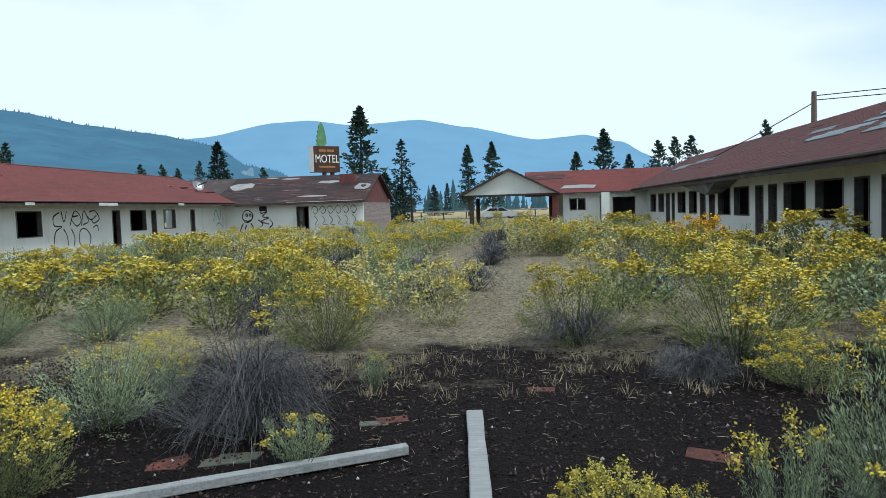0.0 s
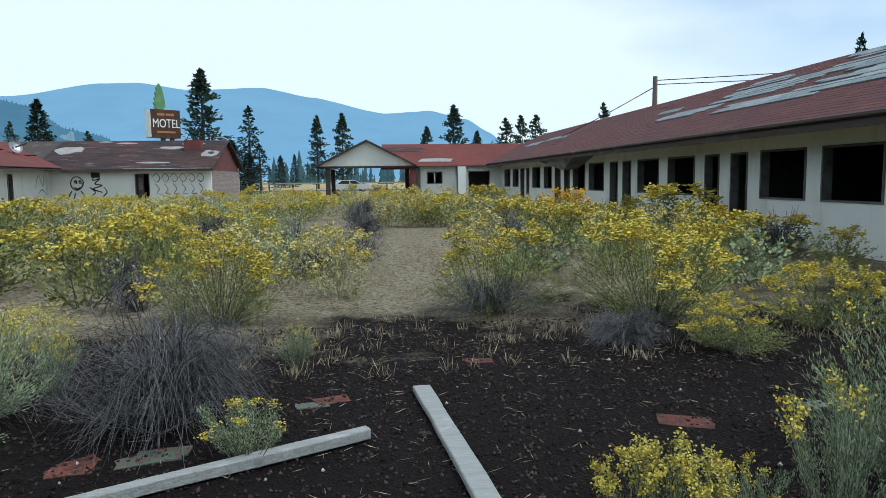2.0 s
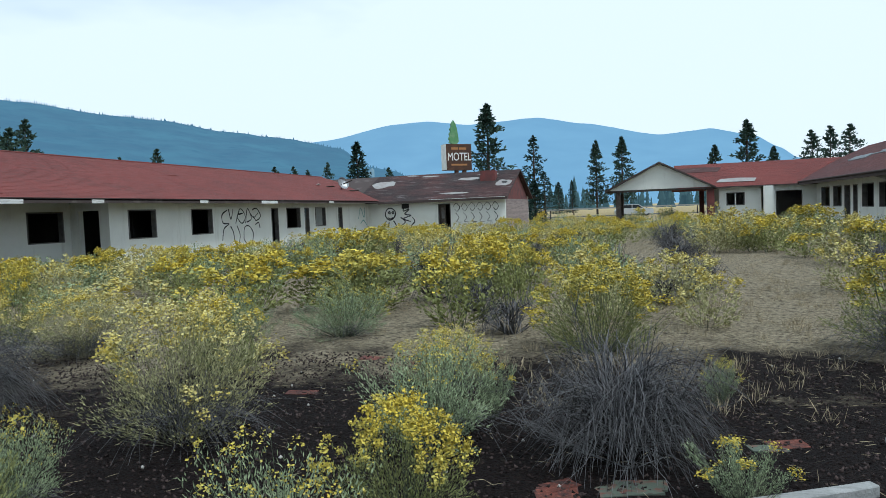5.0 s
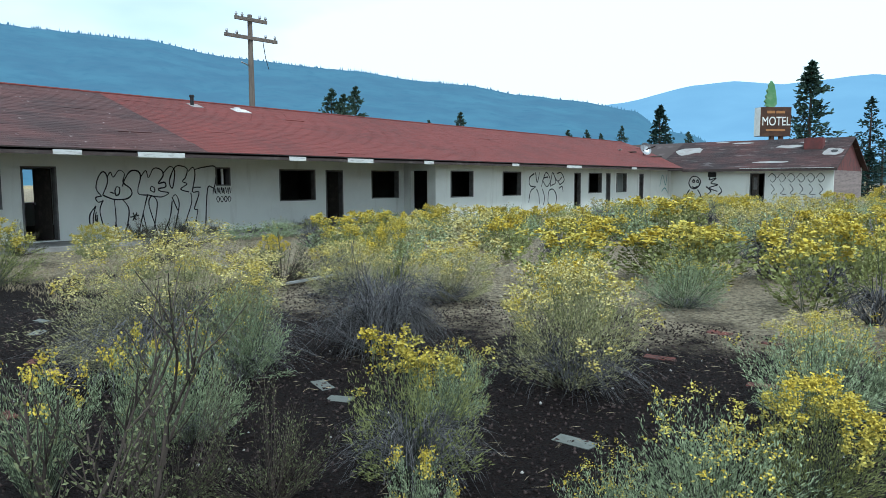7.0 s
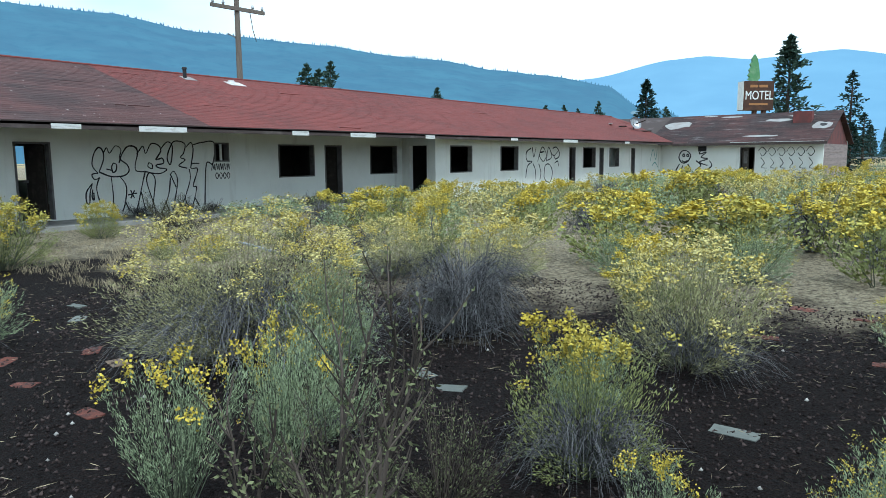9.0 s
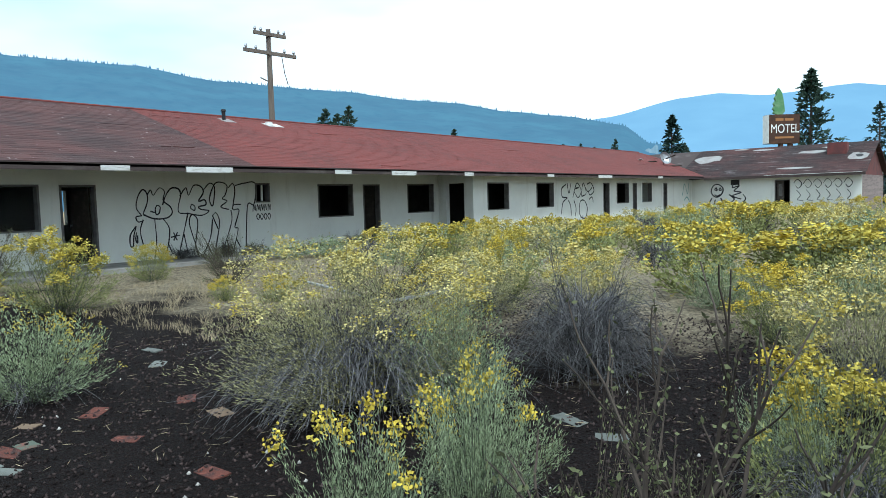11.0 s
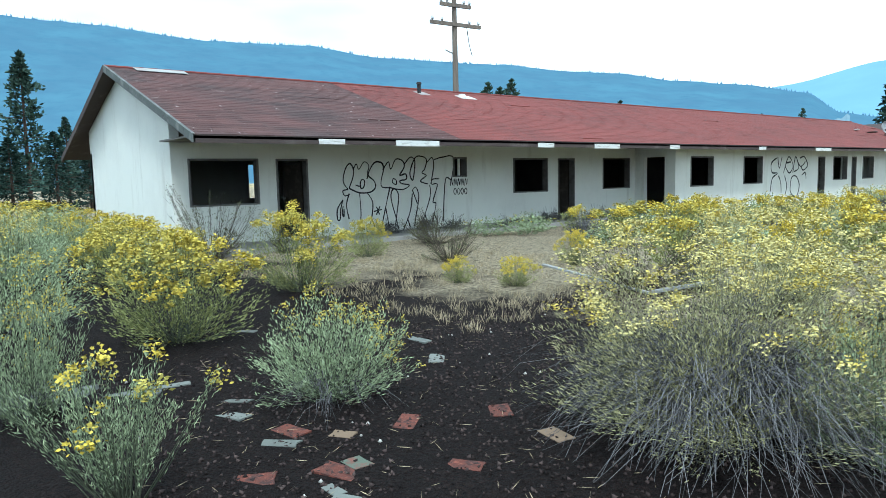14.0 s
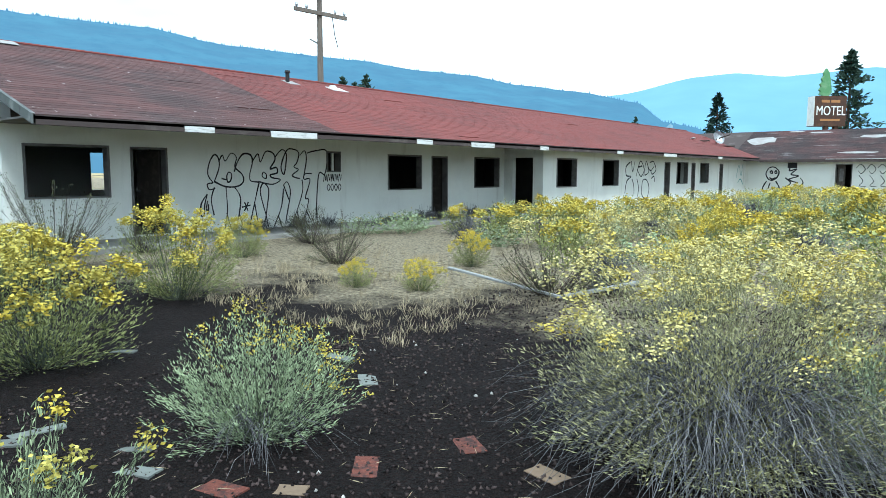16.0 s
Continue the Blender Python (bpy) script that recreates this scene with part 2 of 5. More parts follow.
def part(name, shape, mat=None, parent=None, label="", smooth=False):
    me = shape if isinstance(shape, bpy.types.Mesh) else shape.mesh(name, mat, smooth)
    ob = new(name, me)
    if parent is not None:
        ob.parent = parent
    if label:
        ob["label"] = label
    return ob


def thing(name, label, category, m=None, group="", kind=""):
    ob = new(name)
    ob.empty_display_size = 0.1
    if m is not None:
        ob.matrix_basis = m
    return tagged(ob, label, category, group, kind)


def raw_mesh(name, verts, faces, mat):
    """A mesh from numpy arrays of vertices and equal-sided faces."""
    me = bpy.data.meshes.new(name)
    n, s = faces.shape
    me.vertices.add(len(verts))
    me.vertices.foreach_set("co", np.asarray(verts, np.float32).ravel())
    me.loops.add(n * s)
    me.loops.foreach_set("vertex_index", faces.astype(np.int32).ravel())
    me.polygons.add(n)
    me.polygons.foreach_set("loop_start", np.arange(0, n * s, s, dtype=np.int32))
    me.materials.append(mat)
    me.update(calc_edges=True)
    me.validate()
    return me


rng = np.random.default_rng(7)


def strands(paths, r0, r1):
    """Three-sided tapering tubes along paths (count, points, 3)."""
    c, n, _ = paths.shape
    d = np.gradient(paths, axis=1)
    d /= np.linalg.norm(d, axis=2, keepdims=True) + 1e-9
    u = np.cross(d, np.array([0.3, 0.5, 0.81]))
    u /= np.linalg.norm(u, axis=2, keepdims=True) + 1e-9
    w = np.cross(d, u)
    r = np.linspace(r0, r1, n)[None, :, None]
    rings = np.stack([paths + r * (math.cos(a) * u + math.sin(a) * w) for a in (0, 2.094, 4.189)], axis=2)
    v = rings.reshape(-1, 3)
    base = (np.arange(c)[:, None, None] * n + np.arange(n - 1)[None, :, None]) * 3
    k = np.arange(3)[None, None, :]
    k2 = (k + 1) % 3
    q = np.stack([base + k, base + k2, base + 3 + k2, base + 3 + k], axis=-1).reshape(-1, 4)
    return v, q


def slivers(points, dirs, length, width):
    """Narrow four-cornered leaves from points along dirs."""
    c = len(points)
    side = np.cross(dirs, rng.normal(size=(c, 3)))
    side /= np.linalg.norm(side, axis=1, keepdims=True) + 1e-9
    ln = (length * rng.uniform(0.6, 1.3, c))[:, None]
    wd = (width * rng.uniform(0.7, 1.3, c))[:, None]
    a, b = points, points + dirs * ln
    mid = points + dirs * ln * 0.45
    v = np.stack([a, mid + side * wd, b, mid - side * wd], axis=1).reshape(-1, 3)
    return v, np.arange(c * 4).reshape(c, 4)


def petals(points, size):
    """Small four-sided grains."""
    c = len(points)
    tet = np.array([(1, 0, -0.5), (-0.5, 0.87, -0.5), (-0.5, -0.87, -0.5), (0, 0, 1)], float)
    q = rng.normal(size=(c, 4))
    q /= np.linalg.norm(q, axis=1, keepdims=True)
    w, x, y, z = q.T
    rot = np.stack([1 - 2 * (y * y + z * z), 2 * (x * y - z * w), 2 * (x * z + y * w), 2 * (x * y + z * w), 1 - 2 * (x * x + z * z), 2 * (y * z - x * w),
                    2 * (x * z - y * w), 2 * (y * z + x * w), 1 - 2 * (x * x + y * y)], axis=1).reshape(c, 3, 3)
    v = points[:, None, :] + (size * rng.uniform(0.6, 1.4, c))[:, None, None] * np.einsum("cij,kj->cki", rot, tet)
    f = np.array([(0, 2, 1), (0, 1, 3), (1, 2, 3), (2, 0, 3)])
    return v.reshape(-1, 3), (np.arange(c)[:, None, None] * 4 + f[None]).reshape(-1, 3)


def florets(points, size):
    """Small eight-sided grains."""
    c = len(points)
    s = (size * rng.uniform(0.6, 1.35, c))[:, None, None]
    oct_v = np.array([(1, 0, 0), (0, 1, 0), (-1, 0, 0), (0, -1, 0), (0, 0, 1.1), (0, 0, -0.9)], float)
    ang = rng.uniform(0, 6.28, c)
    rot = np.zeros((c, 3, 3))
    rot[:, 0, 0], rot[:, 0, 1], rot[:, 1, 0], rot[:, 1, 1], rot[:, 2, 2] = np.cos(ang), -np.sin(ang), np.sin(ang), np.cos(ang), 1
    v = points[:, None, :] + s * np.einsum("cij,kj->cki", rot, oct_v)
    f = np.array([(0, 1, 4), (1, 2, 4), (2, 3, 4), (3, 0, 4), (1, 0, 5), (2, 1, 5), (3, 2, 5), (0, 3, 5)])
    return v.reshape(-1, 3), (np.arange(c)[:, None, None] * 6 + f[None]).reshape(-1, 3)


def unit(a):
    return a / (np.linalg.norm(a, axis=-1, keepdims=True) + 1e-9)


def lerp_path(p0, p1, p2, n):
    t = np.linspace(0, 1, n)[None, :, None]
    return (1 - t) ** 2 * p0[:, None] + 2 * t * (1 - t) * p1[:, None] + t ** 2 * p2[:, None]


# ---------------- brush ----------------
def twig_bunches(bunches, per, base, rise, reach, drop, r, points=5):
    """Sheaves of dry twigs that leave the crown together, arch outwards and hang."""
    th = rng.uniform(0, 6.28, bunches)
    h0 = rng.uniform(*base, bunches)
    up = rng.uniform(*rise, bunches)
    far = rng.uniform(*reach, bunches)
    end_z = (h0 + up) * rng.uniform(*drop, bunches)
    k = np.repeat(np.arange(bunches), per)
    n = len(k)
    a0, a1 = th[k] + rng.normal(0, 0.5, n), th[k] + rng.normal(0, 0.3, n)
    ln = rng.uniform(0.5, 1.05, n)
    p0 = np.stack([0.07 * np.cos(a0), 0.07 * np.sin(a0), h0[k] * rng.uniform(0.7, 1.0, n)], axis=1) + rng.normal(0, 0.012, (n, 3))
    p2 = np.stack([far[k] * ln * np.cos(a1), far[k] * ln * np.sin(a1), end_z[k] + rng.normal(0, 0.035, n)], axis=1)
    p1 = (p0 + p2) / 2
    p1[:, 2] = np.maximum(h0[k] + up[k] * 1.25, p1[:, 2]) + rng.normal(0, 0.03, n)
    arc = lerp_path(p0, p1, p2, points)
    arc[:, 1:] += np.cumsum(rng.normal(0, 0.026, (n, points - 1, 3)), axis=1)
    arc[:, :, 2] = np.maximum(arc[:, :, 2], 0.006)
    return strands(arc, r, r * 0.35)


def brush_template(kind, label, category, shoots, leaves, heads=0, grains=8, twigs=0, skirt=None, lumps=8, swell=0.34, vase=0.3, stem_mat=STEM, leaf_mat=LEAF,
                   flower_mat=FLOWER, leaf=(0.036, 0.0034), grain=0.0115, head=0.0165, r=0.003, one_side=0.0, stems=None, low=0.2, spread=0.5, cover=1.15, ragged=0.045):
    """A shrub one metre wide and one high: broom-like shoots fan from one crown to a lumpy dome; fine leaves follow them and flower heads sit on their tips."""
    root = thing(kind, label, category)
    n, tufts = shoots, max(10, shoots // 6)
    ph = np.arccos(1 - (np.arange(tufts) + rng.uniform(0, 1, tufts)) / tufts * (1 - math.cos(1.92)))
    th = np.arange(tufts) * 2.39996 + rng.normal(0, 0.25, tufts)
    d = np.stack([np.sin(ph) * np.cos(th), np.sin(ph) * np.sin(th), np.cos(ph)], axis=1)
    lp, lt = np.arccos(1 - rng.uniform(0, 1, lumps) * 1.05), np.arange(lumps) * 2.4 + rng.uniform(-0.4, 0.4, lumps)
    ld = np.stack([np.sin(lp) * np.cos(lt), np.sin(lp) * np.sin(lt), np.cos(lp)], axis=1)
    lh = rng.uniform(0.6, 1.0, lumps)
    lump = np.max(lh * np.exp(-((np.arccos(np.clip(d @ ld.T, -1, 1)) / 0.45) ** 2)), axis=1)
    size = (1 - swell + swell * lump) * (1 + rng.normal(0, ragged, tufts))
    crown = np.array([0, 0, vase]) + d * np.array([spread, spread, 1 - vase]) * size[:, None]
    # shoots gather in rounded tufts round each crown point
    tuft = rng.integers(0, tufts, n)
    side = rng.normal(0, 0.045, (n, 3))
    tip = crown[tuft] + side - d[tuft] * (np.sum(side * side, axis=1) * 6)[:, None]
    tip *= np.array([0.5, 0.5, 0]) * spread / 0.5 / np.percentile(np.hypot(tip[:, 0], tip[:, 1]), 98) + np.array([0, 0, 1]) / np.percentile(tip[:, 2], 98)
    d, ph, lump = d[tuft], ph[tuft], lump[tuft]
    bloom_odds = rng.normal(0, 0.2, tufts)[tuft]
    tip[:, 2] = np.maximum(tip[:, 2], 0.05)
    foot = np.hstack([tip[:, :2] * 0.14, np.zeros((n, 1))]) + rng.normal(0, 0.018, (n, 3)) * (1, 1, 0)
    mid = np.stack([tip[:, 0] * 0.62, tip[:, 1] * 0.62, tip[:, 2] * 0.44], axis=1) + rng.normal(0, 0.022, (n, 3))

    def along(k, t):
        t = t[:, None]
        return (1 - t) ** 2 * foot[k] + 2 * t * (1 - t) * mid[k] + t * t * tip[k], unit(2 * (1 - t) * (mid[k] - foot[k]) + 2 * t * (tip[k] - mid[k]))

    m = shoots if stems is None else stems
    v1, q1 = strands(lerp_path(foot[:m], mid[:m], tip[:m], 4), r, r * 0.4)
    if twigs:
        k = rng.integers(0, n, twigs)
        start, way = along(k, rng.uniform(0.35, 0.97, twigs))
        end = start + unit(way + rng.normal(0, 0.42, (twigs, 3)) + (0, 0, 0.2)) * rng.uniform(0.05, 0.19, twigs)[:, None]
        v2, q2 = strands(np.stack([start, end], axis=1), r * 0.55, r * 0.25)
        v1, q1 = np.vstack([v1, v2]), np.vstack([q1, q2 + len(v1)])
    tagged(part("stem_tangle", raw_mesh("stem_tangle", v1, q1, stem_mat), None, root), kind="stuff")
    if leaves:
        k = rng.integers(0, n, leaves)
        p, way = along(k, low + (1 - low) * rng.uniform(0, 1, leaves) ** 0.55)
        p += rng.normal(0, 0.016, p.shape)
        p[:, 2] = np.maximum(p[:, 2], 0.02)
        v, q = slivers(p, unit(way + rng.normal(0, 0.3, p.shape) + (0, 0, 0.12)), *leaf)
        tagged(part("foliage", raw_mesh("foliage", v, q, leaf_mat), None, root), kind="stuff")
    if heads:
        patch = np.sin(d[:, 0] * 5.1 + 1.3) * np.sin(d[:, 1] * 4.3 + 0.4)
        score = ph + 0.28 * patch + bloom_odds + 0.6 * (1 - lump)
        if one_side:
            score += one_side * np.maximum(0, 0.8 - d @ np.array([-0.8, 0.6, 0.4]))
        top = np.flatnonzero(score < cover + 0.3)
        k = top[rng.integers(0, len(top), heads)] if len(top) else rng.integers(0, n, heads)
        at = tip[k] + rng.normal(0, 0.014, (heads, 3)) + d[k] * 0.012
        j = np.repeat(np.arange(heads), grains)
        v, q = slivers(at[j] + rng.normal(0, 1, (len(j), 3)) * (head, head, head * 1.25), unit(rng.normal(size=(len(j), 3)) + (0, 0, 0.7)), grain * 1.9, grain * 0.75)
        tagged(part("bloom", raw_mesh("bloom", v, q, flower_mat), None, root), kind="stuff")
    if skirt:
        v, q = twig_bunches(*skirt)
        tagged(part("dead_skirt", raw_mesh("dead_skirt", v, q, TWIG_GREY), None, root, "grey dead drooping twigs"), kind="stuff")
    return root


# ---------------- large structure ----------------
def ground_height(x, y):
    return 0.035 * noise.noise(Vector((x * 0.35, y * 0.35, 0))) + 0.012 * noise.noise(Vector((x * 1.7, y * 1.7, 3)))


def axis_steps(lo, a, b, hi, fine):
    out = [lo]
    x = a
    for step in (-600, -220, -90, -45, -24, -12, -5):
        if a + step > lo:
            out.append(a + step)
    while x < b:
        out.append(x)
        x += fine
    for step in (0, 5, 12, 24, 45, 90, 220, 600):
        if b + step < hi:
            out.append(b + step)
    return out + [hi]


def build_ground():
    xs, ys = axis_steps(-2500, -20, 9, 2500, 0.3), axis_steps(-2500, -1, 22, 3500, 0.3)
    s = Shape()
    for y in ys:
        for x in xs:
            near = max(0.0, 1 - max(0, -20 - x, x - 9, -1 - y, y - 22) / 5)
            s.v.append((x, y, ground_height(x, y) * near))
    w = len(xs)
    s.f = [(j * w + i, j * w + i + 1, (j + 1) * w + i + 1, (j + 1) * w + i) for j in range(len(ys) - 1) for i in range(w - 1)]
    m = bpy.data.materials.new("cinder_ground")
    m.use_nodes = True
    nt = m.node_tree
    b = nt.nodes["Principled BSDF"]
    b.inputs["Roughness"].default_value, b.inputs["Specular IOR Level"].default_value = 0.95, 0.15
    geo = nt.nodes.new("ShaderNodeNewGeometry")

    def tex(scale, detail=6.0, kind="ShaderNodeTexNoise"):
        n = nt.nodes.new(kind)
        n.inputs["Scale"].default_value = scale
        if kind == "ShaderNodeTexNoise":
            n.inputs["Detail"].default_value, n.inputs["Roughness"].default_value = detail, 0.65
        nt.links.new(geo.outputs["Position"], n.inputs["Vector"])
        return n.outputs[0]

    def span(src, lo, hi):
        r = nt.nodes.new("ShaderNodeMapRange")
        r.inputs[1].default_value, r.inputs[2].default_value = lo, hi
        nt.links.new(src, r.inputs[0])
        return r.outputs[0]

    def math_node(op, a, c):
        n = nt.nodes.new("ShaderNodeMath")
        n.operation = op
        for k, q in enumerate((a, c)):
            if isinstance(q, (int, float)):
                n.inputs[k].default_value = q
            else:
                nt.links.new(q, n.inputs[k])
        return n.outputs[0]

    def mix(fac, a, c):
        n = nt.nodes.new("ShaderNodeMix")
        n.data_type = "RGBA"
        nt.links.new(fac, n.inputs[0])
        for k, q in ((6, a), (7, c)):
            if isinstance(q, tuple):
                n.inputs[k].default_value = (*q, 1)
            else:
                nt.links.new(q, n.inputs[k])
        return n.outputs[2]

    cinder = mix(span(tex(35), 0.35, 0.7), (0.003, 0.0023, 0.0025), (0.027, 0.0165, 0.0145))
    cinder = mix(span(tex(2.2), 0.4, 0.65), cinder, (0.01, 0.0065, 0.0062))
    straw = mix(span(tex(22), 0.32, 0.66), (0.11, 0.085, 0.06), (0.56, 0.48, 0.33))
    # dry grass takes over away from the cinder strip that was the drive
    pos = nt.nodes.new("ShaderNodeSeparateXYZ")
    nt.links.new(geo.outputs["Position"], pos.inputs[0])
    edge = math_node("ADD", 7.7, math_node("MULTIPLY", pos.outputs[0], 0.2))
    far = math_node("SUBTRACT", pos.outputs[1], edge)
    amount = math_node("ADD", math_node("MULTIPLY", far, 0.26), math_node("MULTIPLY", math_node("SUBTRACT", tex(0.7), 0.5), 2.6))
    field = math_node("MINIMUM", span(amount, -0.1, 0.5), math_node("ADD", span(tex(9), 0.33, 0.55), 0.25))
    col = mix(field, cinder, straw)
    col = mix(span(pos.outputs[1], 60, 75), col, (0.4, 0.32, 0.17))
    nt.links.new(col, b.inputs["Base Color"])
    bp = nt.nodes.new("ShaderNodeBump")
    bp.inputs["Strength"].default_value, bp.inputs["Distance"].default_value = 1.0, 0.05
    nt.links.new(math_node("ADD", tex(45), math_node("MULTIPLY", tex(60, kind="ShaderNodeTexVoronoi"), -0.8)), bp.inputs["Height"])
    nt.links.new(bp.outputs[0], b.inputs["Normal"])
    ob = part("ground", s, m)
    return tagged(ob, "dark red-brown cinder ground with patches of dry grass", "ground", kind="structure")


build_ground()


def wall(name, axis, at, thick, lo, hi, z0, z1, holes, label, mat=STUCCO):
    """A wall along the other axis; its outer face is at 'at' and it goes 'thick' back (signed). holes: (a, b, bottom, top)."""
    s = Shape()

    def slab(a, b, c, d):
        if b - a < 1e-4 or d - c < 1e-4:
            return
        p, q = sorted((at, at + thick))
        if axis == "x":
            s.box((p, a, c), (q, b, d))
        else:
            s.box((a, p, c), (b, q, d))

    x = lo
    for a, b, c, d in sorted(holes):
        slab(x, a, z0, z1)
        slab(a, b, z0, c)
        slab(a, b, d, z1)
        x = b
    slab(x, hi, z0, z1)
    return tagged(part(name, s, mat), label, "wall", kind="structure")


def opening(kind, axis, at, thick, a, b, c, d, label):
    """The timber lining of an opening: jambs, head and, for windows, a sill."""
    root = thing(kind, label, kind.split("_")[0], kind="structure")
    p, q = sorted((at + math.copysign(0.02, -thick), at + thick * 0.9))
    t = 0.045

    def bar(nm, lo, hi):
        s = Shape()
        if axis == "x":
            s.box((p, lo[0], lo[1]), (q, hi[0], hi[1]))
        else:
            s.box((lo[0], p, lo[1]), (hi[0], q, hi[1]))
        part(nm, s, FRAME, root)

    bar("jamb", (a, c), (a + t, d))
    bar("jamb", (b - t, c), (b, d))
    bar("head", (a + t, d - t), (b - t, d))
    if c > 0.4:
        bar("window_sill", (a + t, c), (b - t, c + 0.035))
    return root


EAVE_Z, TOP_Z = 2.28, 2.36
L_IN, L_OUT, R_W, O_W = -20.33, -18.71, 8.115, 43.74
WIN, DOOR = (0.93, 1.97), (0.12, 1.96)

# left wing: deep porch part, then the part that stands forward
recess = [("w", 5.05, 6.64), ("d", 7.07, 7.88), ("s", 12.36, 12.86), ("w", 14.69, 16.19), ("d", 16.66, 17.45)]
recess_near = [("w", 18.88, 20.35)]
front = [("w", 21.55, 23.0), ("w", 25.08, 26.5), ("d", 31.3, 31.95), ("w", 32.8, 34.25), ("d", 34.75, 35.25), ("w", 36.0, 37.27), ("d", 39.0, 39.55)]
heights = {"w": WIN, "d": DOOR, "s": (1.45, 2.0)}
names = {"w": ("window", "empty window opening with weathered frame, glass gone"), "d": ("doorway", "open doorway with bare timber lining, door gone"),
         "s": ("window", "small high window opening with weathered frame")}


def fenced(name, axis, at, thick, lo, hi, rows, label):
    wall(name, axis, at, thick, lo, hi, 0.0, TOP_Z, [(a, b, *heights[k]) for k, a, b in rows], label)
    for k, a, b in rows:
        opening(names[k][0], axis, at, thick, a, b, *heights[k], names[k][1])


STEP_Y = 20.65
fenced("wall_porch", "x", L_IN, -0.2, 4.9, STEP_Y + 0.2, recess + recess_near, "white stucco motel wall under a deep porch, with graffiti")
fenced("wall_left", "x", L_OUT, -0.2, STEP_Y + 0.2, O_W, front, "white stucco motel wall with empty windows and doorways")
wall("wall_porch_end", "y", STEP_Y, 0.2, L_IN, L_OUT, 0.0, TOP_Z, [(-19.96, -19.12, 0.12, 1.97)], "short white stucco return wall at the end of the porch")
wall("wall_left_back", "x", -27.6, 0.2, 4.7, 51.0, 0.0, TOP_Z, [(9.4, 10.2, 0.9, 2.0), (15, 16.4, 0.9, 1.97), (26, 27.3, 0.9, 1.97)], "plain white stucco rear wall")


def gable_wall(name, x0, x1, y, thick, z_eave, xr, z_ridge, label, mat=STUCCO):
    s = Shape().prism([(x0, 0), (x1, 0), (x1, z_eave), (xr, z_ridge), (x0, z_eave)], thick, pose(0, y, 0))
    return tagged(part(name, s, mat), label, "wall", kind="structure")


RIDGE_X, RIDGE_Z = -23.8, 4.3
L_PITCH = (RIDGE_Z - EAVE_Z) / (RIDGE_X + 17.84) * -1
gable_wall("wall_gable", -27.6, L_IN, 4.7, 0.2, EAVE_Z + L_PITCH * 2.3, RIDGE_X, RIDGE_Z - 0.14, "white stucco gable end wall of the motel wing")
# added partitions and floors keep the rooms closed; near-black colour paints in their gloom
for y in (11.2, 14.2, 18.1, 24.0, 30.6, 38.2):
    wall("partition", "y", y, 0.12, -27.4, -20.6, 0.0, TOP_Z, [(-24.6, -23.6, 0.0, 2.0)], "added partition wall, near-black to darken the rooms", ROOM_SHADE)
wall("partition", "x", -24.0, 0.12, 11.4, 43.6, 0.0, TOP_Z, [], "added corridor wall, near-black to darken the rooms", ROOM_SHADE)
tagged(part("floor", Shape().box((-27.4, 4.9, 0.0), (L_IN - 0.2, 51.0, 0.1)), ROOM_SHADE), "concrete floor inside the rooms, room shade put into its colour", "floor", kind="structure")
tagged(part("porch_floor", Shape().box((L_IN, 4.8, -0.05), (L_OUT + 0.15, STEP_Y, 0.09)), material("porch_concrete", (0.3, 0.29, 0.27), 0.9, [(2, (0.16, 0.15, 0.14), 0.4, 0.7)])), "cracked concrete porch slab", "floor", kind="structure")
tagged(part("ceiling", Shape().box((-27.4, 4.9, TOP_Z), (-18.9, 43.7, TOP_Z + 0.05)), ROOM_SHADE), "bare ceiling inside the rooms, room shade put into its colour", "ceiling", kind="structure")
tagged(part("porch_soffit", Shape().box((L_IN, 4.5, 2.31), (-17.95, O_W, 2.345)), SOFFIT), "weathered grey board soffit", "ceiling", kind="structure")


def roof_slope(parent, a, b, eave, ridge, mat, course=0.16, tab=0.9, name="shingles"):
    """One slope with stepped courses of shingles. eave, ridge: functions of the run giving (x, y, z)."""
    e0, e1, r0, r1 = Vector(eave(a)), Vector(eave(b)), Vector(ridge(a)), Vector(ridge(b))
    up, along = (r0 - e0), (e1 - e0)
    nrm = along.cross(up).normalized()
    if nrm.z < 0:
        nrm = -nrm
    n, rnd = int(up.length / course), random.Random(3)
    s = Shape()
    L = along.length
    for i in range(n):
        u0, u1 = i / n, min(1, (i + 1.12) / n)
        x = -rnd.uniform(0, tab)
        while x < L:
            x0, x1 = max(0, x), min(L, x + tab - 0.012)
            lift = rnd.uniform(0.006, 0.009) + (rnd.uniform(0.0, 0.02) if rnd.random() < 0.01 else 0)
            if x1 > x0 + 0.05:
                p = [e0 + along * (x0 / L) + up * u0, e0 + along * (x1 / L) + up * u0, e0 + along * (x1 / L) + up * u1, e0 + along * (x0 / L) + up * u1]
                top = [p[0] + nrm * lift, p[1] + nrm * lift, p[2] + nrm * 0.004, p[3] + nrm * 0.004]
                s.add(p[:2] + top, [(0, 1, 3, 2), (2, 3, 4, 5)])
            x += tab
    ob = part(name, s, mat, parent)
    return tagged(ob, kind="stuff")


def slab_roof(parent, pts, mat, thick=0.07, name="roof_deck"):
    """A four-cornered deck, its top at pts."""
    p = [Vector(q) for q in pts]
    s = Shape().add(p + [q - Vector((0, 0, thick)) for q in p], [(0, 1, 2, 3), (7, 6, 5, 4), (0, 4, 5, 1), (1, 5, 6, 2), (2, 6, 7, 3), (3, 7, 4, 0)])
    return part(name, s, mat, parent)


